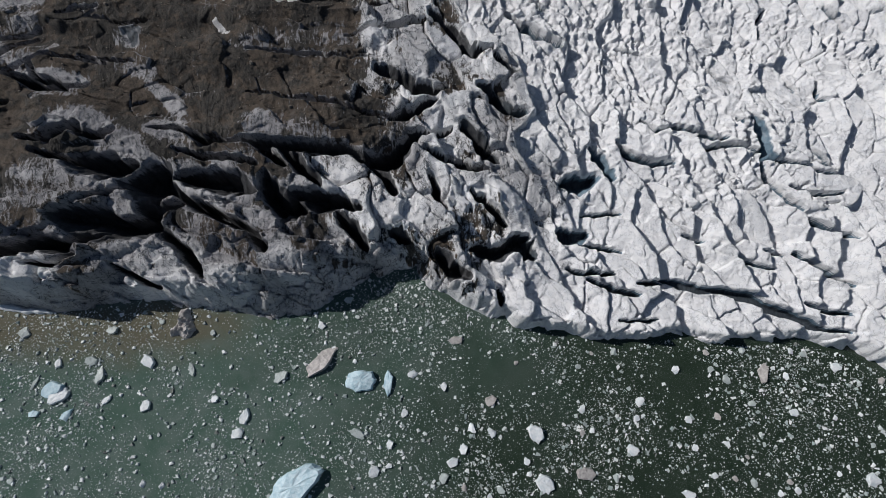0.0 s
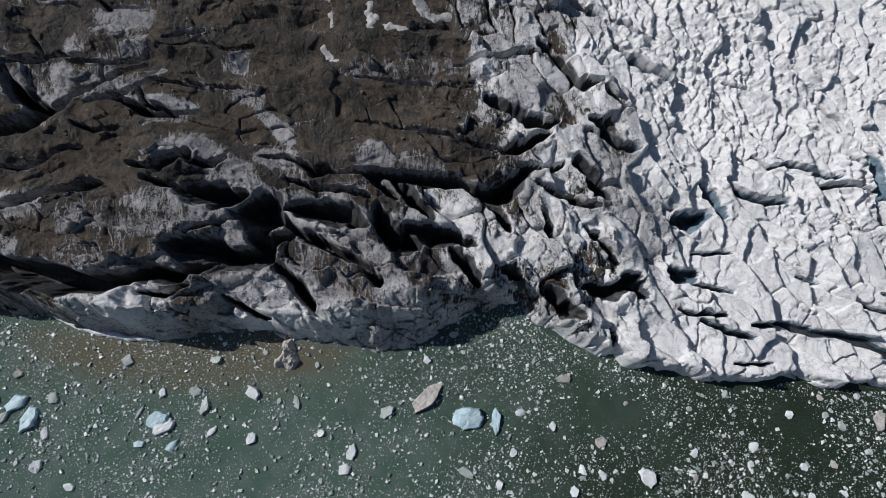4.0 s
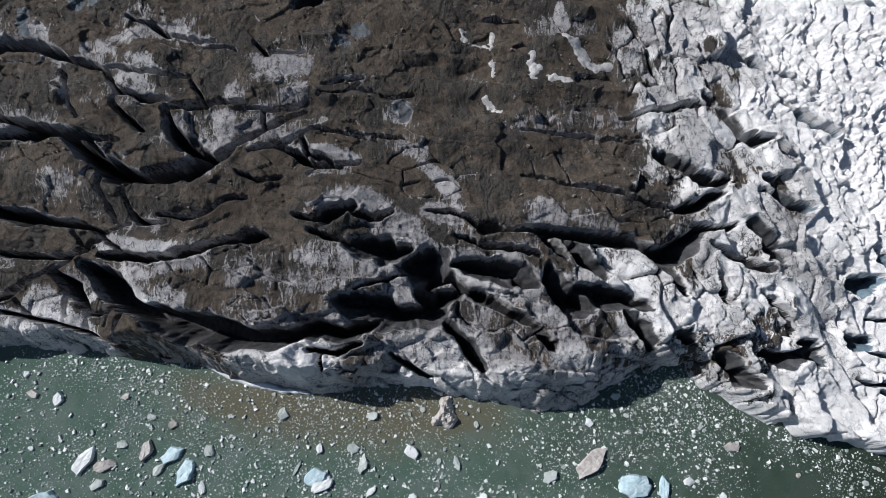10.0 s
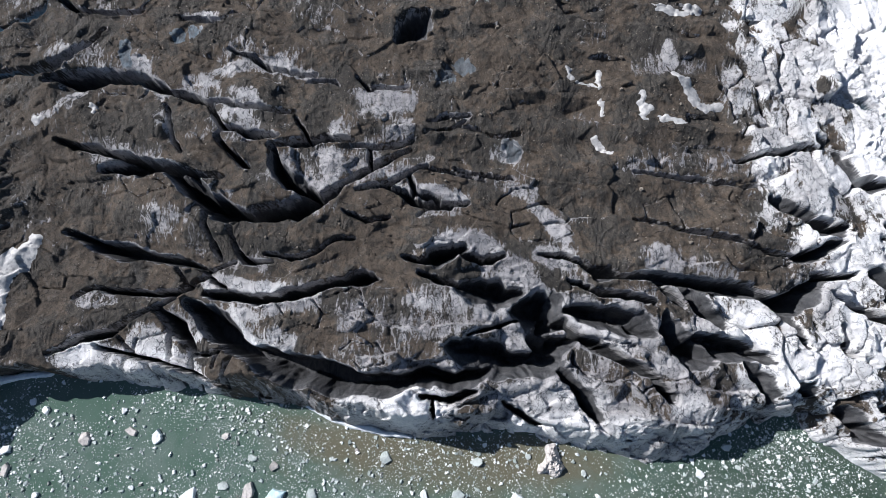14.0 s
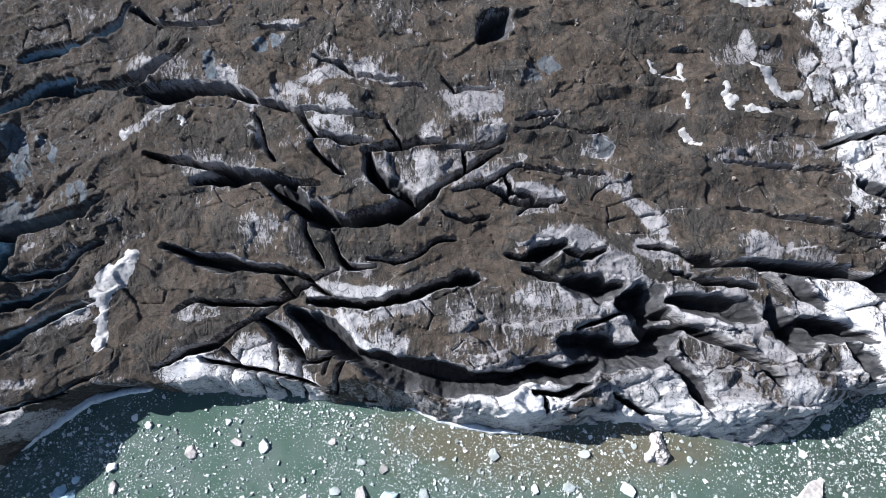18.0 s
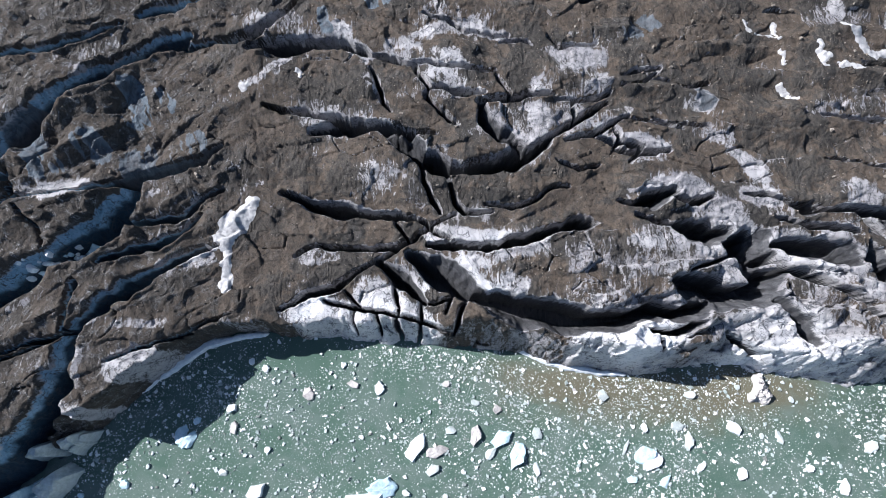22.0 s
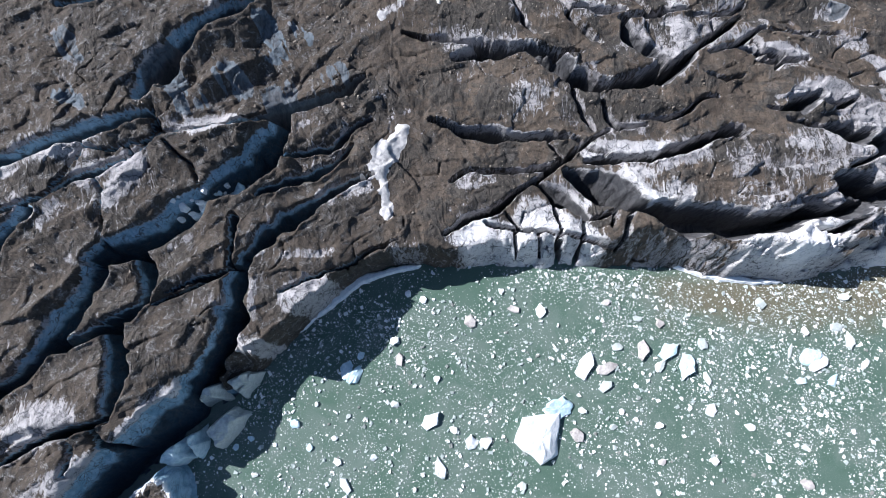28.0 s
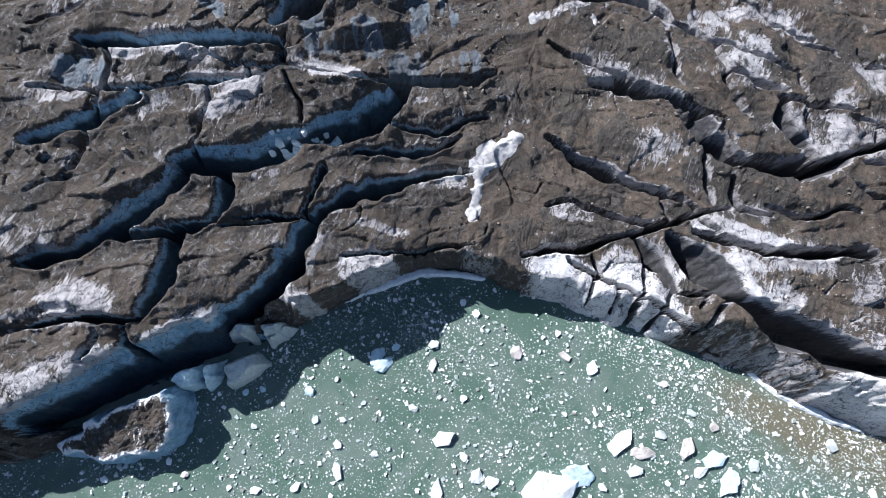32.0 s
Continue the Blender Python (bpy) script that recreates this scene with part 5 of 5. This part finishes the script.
berg(-28.5, 10.8, 2.4, 1.9, 132, 'white')
berg(-22.3, 16.9, 2.5, 1.9, 5, 'pale')
berg(-6.8, -0.5, 2.4, 1.8, 20, 'white')
berg(0.5, -3.3, 2.1, 1.6, 81, 'white')
berg(-8.5, -9.1, 2.1, 1.6, 70, 'white')
berg(-19.1, -13.5, 3.6, 2.0, 159, 'pale')
berg(-11.7, -15.9, 2.3, 1.8, 93, 'white')
berg(-15.0, -21.5, 3.0, 2.3, 75, 'white')
berg(4.9, -16.8, 2.5, 2.0, 77, 'white')
berg(7.0, -12.3, 2.6, 1.9, 119, 'white')
berg(11.4, -13.2, 2.8, 2.1, 105, 'white')
berg(11.3, -6.4, 2.9, 2.1, 31, 'dirty')
berg(21.6, -13.5, 4.4, 3.6, 132, 'white')
berg(23.0, -24.1, 4.5, 3.3, 136, 'white')
berg(32.2, -22.1, 4.8, 3.3, 172, 'dirty')
berg(43.1, -17.0, 2.8, 2.3, 141, 'white')
berg(45.7, -6.4, 2.2, 1.8, 51, 'white')
berg(32.2, -8.3, 2.1, 1.6, 57, 'white')
berg(56.4, -10.5, 1.9, 1.6, 116, 'white')
berg(54.7, 0.6, 2.2, 1.7, 117, 'white')
berg(66.3, -1.7, 2.4, 1.8, 125, 'pale')
berg(75.1, -0.1, 5.3, 2.4, 80, 'dirty')
berg(70.9, 5.1, 1.9, 1.5, 52, 'pale')
berg(80.9, -8.9, 2.2, 1.7, 168, 'white')
berg(85.1, 4.1, 2.0, 1.6, 0, 'pale')
berg(92.3, 1.2, 2.7, 2.0, 13, 'white')
berg(96.1, -23.3, 3.5, 2.8, 175, 'white')
berg(54.8, -26.3, 3.5, 2.3, 169, 'white')
berg(40.5, 4.8, 1.9, 1.5, 53, 'pale')
berg(2.4, -19.7, 3.5, 2.0, 25, 'white')
berg(0.5, -22.8, 2.8, 2.0, 56, 'pale')
berg(3.5, 7.3, 3.7, 1.9, 7, 'dirty')
berg(71.4, -7.0, 1.8, 1.6, 160, 'pale')
berg(64.4, -15.6, 1.8, 1.4, 119, 'white')
berg(69.5, -23.9, 2.3, 1.5, 105, 'pale')
berg(-142.8, -3.5, 7.3, 3.4, 65, 'white')
berg(-137.8, -4.2, 5.7, 2.8, 18, 'dirty')
berg(-122.6, -0.9, 6.0, 3.4, 42, 'blue')
berg(-119.1, -4.5, 6.2, 3.9, 65, 'blue')
berg(-128.9, -0.2, 4.7, 3.1, 85, 'dirty')
berg(-134.7, 0.5, 3.1, 1.8, 5, 'pale')
berg(-125.4, -4.3, 3.6, 2.1, 45, 'pale')
berg(-114.6, 0.3, 2.9, 2.3, 127, 'pale')
berg(-89.5, 2.1, 2.1, 1.8, 93, 'white')
berg(-94.1, -2.3, 3.6, 1.0, 67, 'pale')
berg(-138.6, -8.0, 3.6, 2.3, 45, 'pale')
berg(-150.1, -12.4, 7.1, 4.6, 16, 'blue')
berg(-114.9, -7.5, 3.3, 1.5, 109, 'white')
berg(-123.8, 5.4, 2.6, 2.1, 118, 'dirty')
berg(-151.8, 9.7, 3.7, 2.4, 93, 'white')
berg(-158.0, 10.4, 3.8, 1.6, 167, 'dirty')
berg(-129.0, 6.8, 2.4, 1.6, 167, 'pale')
berg(-77.0, -6.2, 2.8, 1.3, 37, 'white')
berg(-58.2, 0.6, 3.1, 1.5, 109, 'pale')
berg(-20.3, 2.5, 1.3, 1.0, 113, 'white')
berg(-195.5, 32.6, 2.5, 2.1, 44, 'blue')
berg(-186.3, 4.6, 2.6, 2.4, 53, 'white')
berg(-185.4, 0.1, 3.9, 1.8, 87, 'dirty')
berg(-168.6, 8.1, 3.7, 2.7, 133, 'dirty')
berg(-195.4, -2.9, 4.7, 2.9, 52, 'blue')
berg(-160.7, 14.9, 1.9, 1.6, 129, 'white')
berg(-176.9, -4.6, 1.8, 1.6, 117, 'white')
berg(-194.1, 1.4, 2.1, 1.6, 39, 'blue')
berg(-154.9, -18.5, 13.9, 10.2, 40, 'white')
berg(-146.4, -18.3, 3.5, 3.0, 149, 'dirty')
berg(-170.0, -18.5, 2.7, 3.2, 151, 'white')
berg(-166.8, -18.6, 2.7, 3.2, 118, 'white')
berg(-177.0, -23.5, 4.8, 2.7, 95, 'white')
berg(-197.5, -25.7, 4.0, 2.1, 122, 'white')
berg(-178.7, -13.6, 4.7, 3.5, 40, 'white')
berg(-173.7, -15.7, 2.2, 1.7, 147, 'white')
berg(-186.6, -9.6, 2.2, 1.7, 164, 'pale')
berg(-197.4, -1.6, 4.5, 2.8, 77, 'blue')
berg(-208.7, -12.6, 2.7, 2.2, 136, 'blue')
berg(-115.3, -14.5, 3.3, 2.6, 58, 'white')
berg(-107.2, -18.5, 3.3, 1.8, 158, 'white')
berg(-88.3, -5.4, 5.3, 3.4, 25, 'white')
berg(-127.7, -17.2, 2.0, 1.5, 18, 'white')
berg(-104.3, -25.4, 2.1, 1.5, 106, 'white')
berg(-96.8, -30.9, 3.2, 2.2, 152, 'dirty')
berg(-199.3, -20.9, 2.2, 1.7, 118, 'white')
berg(-191.4, -20.5, 1.7, 1.5, 70, 'white')
berg(-199.9, -16.0, 1.7, 1.3, 162, 'white')
berg(-135.7, -13.8, 1.5, 1.3, 86, 'white')
berg(-205.3, -17.7, 1.9, 1.5, 69, 'blue')
berg(-253.9, -38.4, 2.7, 1.8, 26, 'blue')
berg(-218.1, -15.2, 1.6, 1.4, 125, 'blue')
berg(-258.5, -36.8, 1.6, 1.3, 143, 'blue')
berg(-221.2, -16.8, 1.6, 1.4, 52, 'blue')
berg(-230.5, -33.7, 1.8, 1.3, 113, 'white')
berg(-241.2, -40.4, 1.8, 1.3, 156, 'white')
berg(-212.0, -33.7, 2.7, 1.8, 26, 'white')
berg(-204.6, -30.8, 2.5, 1.8, 49, 'white')


def over_water(x, y, margin=0.6):
    return ~inside(x, y, LAND) & (to_line(x, y, [(900, -330)] + SHORE + [(-900, -560)])[0] > margin)


rng = np.random.default_rng(7)
# bits of a metre or two, each a thing of its own
lumps = [ice_lump(900 + k, 1.0, random.Random(k).uniform(0.6, 0.95), 0.25) for k in range(12)]
tones = list(TONES)
for k, me in enumerate(lumps):
    me.materials.append(TONES[tones[(0, 0, 2, 0, 2, 3)[k % 6]]][0])
made = 0
mx, my = rng.uniform(-275, 110, 1500), rng.uniform(-52, 26, 1500)
wet = over_water(mx, my, 1.0)
for x, y in zip(mx[wet], my[wet]):
    if made >= 170:
        break
    if any((x - a) ** 2 + (y - b) ** 2 < (0.6 * s + 1.2) ** 2 for a, b, s in berg_spots):
        continue
    k = made % 12
    ob = new("ice_floe", lumps[k])
    size = float(rng.uniform(0.9, 2.0))
    ob.matrix_world = pose(x, y, 0, 0, 0, float(rng.uniform(0, 360))) @ Matrix.Diagonal((size, size, size, 1))
    tagged(ob, f"{TONES[tones[(0, 0, 2, 0, 2, 3)[k % 6]]][1]} bit of ice floating on the green water", "ice floe", "ice floating in the bay")
    berg_spots.append((x, y, size))
    made += 1


def scatter(name, x, y, z, size, flat, material, label, seed, k=5):
    """Many small angular bits in one mesh: a four- or five-sided foot and a smaller, uneven top."""
    r = np.random.default_rng(seed)
    n = len(x)
    t = 2 * np.pi * (np.arange(k)[None, :] + r.uniform(-0.35, 0.35, (n, k))) / k + r.uniform(0, 6.3, (n, 1))
    stretch = r.uniform(0.6, 1.0, (n, 1))
    turn = r.uniform(0, 6.3, (n, 1))
    rad = size[:, None] * 0.5 * r.uniform(0.7, 1.1, (n, k))
    lx, ly = rad * np.cos(t), rad * np.sin(t) * stretch
    bx, by = lx * np.cos(turn) - ly * np.sin(turn), lx * np.sin(turn) + ly * np.cos(turn)
    shrink = r.uniform(0.45, 0.85, (n, 1))
    top = size[:, None] * flat * r.uniform(0.6, 1.3, (n, k))
    low = np.stack([x[:, None] + bx, y[:, None] + by, np.repeat(z[:, None], k, 1) - 0.12 * size[:, None]], -1)
    high = np.stack([x[:, None] + bx * shrink, y[:, None] + by * shrink, z[:, None] + top], -1)
    co = np.concatenate([low, high], 1).reshape(-1, 3)
    start = (np.arange(n) * 2 * k)[:, None, None]
    tri = []
    for a in range(k):
        b = (a + 1) % k
        tri += [(a, b, k + b), (a, k + b, k + a)]
    tri += [(k, k + a, k + a + 1) for a in range(1, k - 1)]
    faces = (start + np.array(tri)[None]).reshape(-1, 3)
    return tagged(mesh_object(name, co, faces, material, smooth=False), label, kind="stuff")


n = 225000
bx, by = rng.uniform(-285, 120, n), rng.uniform(-56, 27, n)
crowd = 0.55 + 0.45 * fractal(bx / 9, by / 9, 201, 3) + 0.25 * fractal(bx / 40, by / 30, 205, 2)
wet = over_water(bx, by, 0.3) & (rng.uniform(0, 1, n) < crowd * 0.85)
bx, by = bx[wet], by[wet]
size = 0.18 + 0.24 * rng.pareto(2.3, len(bx))
tagged(scatter("brash_ice", bx, by, np.zeros(len(bx)), np.minimum(size, 1.5), 0.22, BRASH, "small white and grey bits of brash ice floating on the water", 3, 4), category="brash ice")

# ---- stones on the debris cover ----
n = 85000
rx, ry = rng.uniform(-300, 5, n), rng.uniform(-40, 125, n)
ii, jj = np.round((ry - Y0) / PITCH).astype(int), np.round((rx - X0) / PITCH).astype(int)
dry = (DEBRIS[ii, jj] > 0.7) & (HEIGHT[ii, jj] > 6) & (rng.uniform(0, 1, n) < 0.35 + 0.4 * fractal(rx / 14, ry / 14, 301, 3))
rx, ry = rx[dry], ry[dry]
size = np.minimum(0.16 + 0.12 * rng.pareto(2.4, len(rx)), 1.3)
tagged(scatter("stones", rx, ry, ground(rx, ry), size, 0.4, ROCK, "scattered grey-brown stones lying on the glacier's debris", 5), category="stones")


# ---- old snow in hollows of the debris ----
def snow_patch(width, *points):
    px_, py_ = np.array(points).T
    m = width * 1.4 + 1
    i0, i1 = int((py_.min() - m - Y0) / PITCH), int((py_.max() + m - Y0) / PITCH) + 1
    j0, j1 = int((px_.min() - m - X0) / PITCH), int((px_.max() + m - X0) / PITCH) + 1
    x, y, z = GX[i0:i1, j0:j1], GY[i0:i1, j0:j1], HEIGHT[i0:i1, j0:j1]
    d, _, _ = to_line(x + 0.6 * fractal(x / 1.6, y / 1.6, 401, 4), y + 0.6 * fractal(x / 1.6, y / 1.6, 405, 4), points)
    lift = 0.3 * (1 - step(0.2, 1.1, d / (0.85 * width))) - 0.06
    n = np.arange(x.size).reshape(x.shape)
    q = np.stack([n[:-1, :-1], n[:-1, 1:], n[1:, 1:], n[1:, :-1]], -1).reshape(-1, 4)
    q = q[lift.ravel()[q].max(1) > -0.03]
    if len(q) == 0:
        return
    used, local = np.unique(q, return_inverse=True)
    co = np.stack([x, y, z + lift], -1).reshape(-1, 3)[used]
    tagged(mesh_object("snow_patch", co, local.reshape(q.shape), SNOW), "old white snow patch lying on brown debris", "snow patch", "snow on the debris")


snow_patch(1, (-61.5, 101.7), (-61.1, 99.2))
snow_patch(.8, (-59.6, 97.9), (-56.8, 96.9), (-54.5, 95.8))
snow_patch(.7, (-54.4, 101.3), (-54.5, 97.0))
snow_patch(1.1, (-44.7, 95.6), (-44.7, 92.8), (-44.4, 89.1))
snow_patch(.9, (-44.7, 90.2), (-43.1, 91.3))
snow_patch(1, (-40.3, 89.1), (-36.3, 88.6))
snow_patch(1.5, (-36.0, 101.7), (-34.2, 99.0), (-31.5, 96.0))
snow_patch(1.4, (-32.2, 96.0), (-29.4, 93.7), (-25.7, 94.6))
snow_patch(.6, (-54.2, 93.2), (-54.2, 90.2))
snow_patch(1, (-55.6, 83.7), (-53.9, 81.9))
snow_patch(.6, (-53.5, 80.7), (-51.5, 80.1))
snow_patch(2.6, (-182.6, 51.2), (-184.0, 48.6), (-185.6, 46.4))
snow_patch(3.6, (-185.8, 46.6), (-187.4, 44.4), (-188.2, 42.2))
snow_patch(1.5, (-187.4, 39.6), (-186.8, 35.7), (-186.4, 31.0))
snow_patch(1.2, (-191.5, 39.5), (-194.5, 37.6))
snow_patch(1, (-185.3, 80.2), (-186.2, 79.2))
snow_patch(.7, (-173.5, 83.4), (-172.7, 82.6))
snow_patch(2.6, (-39.6, 120.4), (-34.7, 119.3), (-30.1, 121.3))


# ---- calved ice along the shore ----
def ice_slab(name, ring, low, high, tilt, material, label, seed, group="calved ice", crumble=0.3):
    """A broken block of glacier ice over a ring of corners: a tilted, rough top and ragged sides."""
    ring = [Vector(p) for p in ring]
    mid = sum(ring, Vector((0, 0))) / len(ring)
    span_x, span_y = max(abs(p.x - mid.x) for p in ring), max(abs(p.y - mid.y) for p in ring)
    pitch = 0.35
    xx, yy = np.meshgrid(np.arange(mid.x - span_x - 1, mid.x + span_x + 1, pitch), np.arange(mid.y - span_y - 1, mid.y + span_y + 1, pitch))
    wx = xx + 0.6 * fractal(xx / 3, yy / 3, seed, 3)
    wy = yy + 0.6 * fractal(xx / 3, yy / 3, seed + 9, 3)
    pts = [tuple(p) for p in ring]
    d, _, _ = to_line(wx, wy, pts + pts[:1])
    d = np.where(inside(wx, wy, pts), d, -d)
    top = high + tilt[0] * (xx - mid.x) + tilt[1] * (yy - mid.y) + 0.8 * fractal(xx / 4, yy / 4, seed + 3, 4) + crumble * np.abs(fractal(xx / 1.1, yy / 1.1, seed + 6, 3))
    z = low + (top - low) * step(-0.2, 1.6, d) ** 0.7
    n = np.arange(xx.size).reshape(xx.shape)
    q = np.stack([n[:-1, :-1], n[:-1, 1:], n[1:, 1:], n[1:, :-1]], -1).reshape(-1, 4)
    q = q[d.ravel()[q].max(1) > -0.5]
    used, local = np.unique(q, return_inverse=True)
    if material != GLACIER:
        ob = mesh_object(name, np.stack([xx, yy, z], -1).reshape(-1, 3)[used], local.reshape(q.shape), material, smooth=False)
        return tagged(ob, label, "ice block", group)
    ob = new(name)
    deb = (0.85 + 0.3 * fractal(xx / 4, yy / 4, seed + 5, 3)) * step(1.0, 3.4, d) + 0.1
    fr = 1 - step(0.6, 2.2, d)
    inner = d.ravel()[q].mean(1) > 2.0
    for piece, some in (("debris_cap", q[inner]), ("ice_face", q[~inner])):
        used, local = np.unique(some, return_inverse=True)
        child = mesh_object(piece, np.stack([xx, yy, z], -1).reshape(-1, 3)[used], local.reshape(some.shape), material, ob, smooth=False)
        tagged(child, "brown gravel on the ridge's top" if piece == "debris_cap" else "pale blue broken ice flank")
        for key, values in (("debris", deb), ("fresh_shade", fr * 0.6), ("laden_shade", d * 0), ("grime", d * 0)):
            layer = child.data.attributes.new(key, "FLOAT", "POINT")
            layer.data.foreach_set("value", np.ascontiguousarray(values.ravel()[used], np.float32))
    return tagged(ob, label, "ice block", group)


ice_slab("calved_ice_ridge", [(-252.4, -36.0), (-249.9, -33.3), (-244.2, -26.8), (-239.0, -22.6), (-233.7, -18.5), (-230.0, -21.0), (-227.9, -27.0), (-230.9, -32.8), (-240.1, -37.4), (-249.2, -38.5)],
         -1.5, 6.5, (-0.12, 0.42), GLACIER, "leaning ridge of calved ice with brown debris on top", 501)
ice_slab("ice_block", [(-235.6, -18.2), (-234.5, -15.4), (-231.0, -13.8), (-228.6, -18.7), (-232.0, -20.2)], -1.5, 7.0, (-0.1, 0.4), BLUE, "pale blue calved ice block standing in the water", 511)
ice_slab("ice_block", [(-230.4, -14.1), (-227.8, -11.2), (-226.4, -15.8), (-227.9, -19.4)], -1.5, 5.5, (-0.2, 0.3), BLUE, "narrow pale blue calved ice block in the water", 515)
ice_slab("ice_block", [(-227.3, -12.3), (-222.2, -8.2), (-218.0, -8.8), (-220.2, -15.0), (-223.8, -17.8)], -1.5, 4.5, (-0.1, 0.25), PALE, "whitish calved ice block standing in the water", 521)
ice_slab("ice_block", [(-228.4, -8.3), (-226.2, -2.8), (-222.7, -1.8), (-222.2, -6.4)], -1.5, 9.0, (0.1, 0.2), PALE, "pale ice block fallen against the cliff", 531)
ice_slab("ice_block", [(-223.0, -2.4), (-217.5, -0.2), (-216.2, -4.3), (-220.8, -6.2)], -1.5, 7.2, (-0.1, 0.2), PALE, "pale grey ice block fallen against the cliff", 541)
ice_slab("ice_block", [(-218.4, 0.2), (-214.6, -0.6), (-218.6, -7.6), (-220.6, -5.4)], -1.5, 4.5, (0.0, 0.2), PALE, "narrow pale ice slab leaning at the cliff's foot", 545)
ice_slab("grounded_ice", [(-64.6, 8.2), (-63.8, 12.2), (-62.6, 15.0), (-60.4, 15.4), (-58.8, 12.5), (-57.8, 9.8), (-60.5, 7.6)], -0.6, 1.1, (0.0, 0.12), DIRTY, "crumbled dirty white ice pile at the cliff's foot", 551, crumble=1.0)


def ice_foot(width, *points):
    xs_, ys_ = np.array(points).T
    x, y = np.meshgrid(np.arange(xs_.min() - 4, xs_.max() + 4, 0.3), np.arange(ys_.min() - 4, ys_.max() + 4, 0.3))
    d, s, _ = to_line(x + 0.3 * fractal(x / 3, y / 3, 601, 3), y + 0.3 * fractal(x / 3, y / 3, 605, 3), points)
    half = width * np.sin(np.pi * np.clip(0.08 + 0.84 * s, 0, 1)) ** 0.6
    z = -0.3 + 1.3 * (1 - step(0.6, 1.1, d / half)) + 0.1 * fractal(x / 1.5, y / 1.5, 607, 2)
    n = np.arange(x.size).reshape(x.shape)
    q = np.stack([n[:-1, :-1], n[:-1, 1:], n[1:, 1:], n[1:, :-1]], -1).reshape(-1, 4)
    q = q[(d / half).ravel()[q].min(1) < 1.1]
    used, local = np.unique(q, return_inverse=True)
    ob = mesh_object("shore_ice", np.stack([x, y, z], -1).reshape(-1, 3)[used], local.reshape(q.shape), WHITE)
    tagged(ob, "white strip of ice along the waterline", "ice ledge", "ledges at the waterline")


ice_foot(1.2, (-211.6, 5.2), (-206.6, 9.2), (-201.2, 13.6), (-194.4, 18.7), (-187.6, 20.7), (-180.0, 21.6))
# added strip that stands for the cliff's sunlit white face, not a ledge
ice_foot(0.9, (-121.5, 20.9), (-114.5, 17.5), (-107.9, 15.8), (-100.0, 14.4), (-93.4, 14.0))

# ice blocks fallen into a wide crevasse
rng2 = random.Random(12)
for k in range(44):
    along, size = rng2.uniform(0, 1), rng2.choice((0.7, 0.9, 1.2, 1.6, 2.3))
    x, y = -232.0 + 14.0 * along + rng2.uniform(-0.8, 0.8), 33.2 + 6.5 * along + rng2.uniform(-1.6, 2.6)
    me = ice_lump(700 + k, size, size * 0.85, size * 0.55, 0.12)
    me.materials.append(BLUE if k % 3 == 0 else WHITE)
    ob = new("ice_block", me)
    ob.matrix_world = pose(x, y, max(float(ground(x, y)) + 0.05, 8.0 - 3.0 * rng2.random()), 0, 0, rng2.uniform(0, 360))
    tagged(ob, "pale broken ice block lying in a crevasse", "ice block", "blocks fallen into the crevasse")
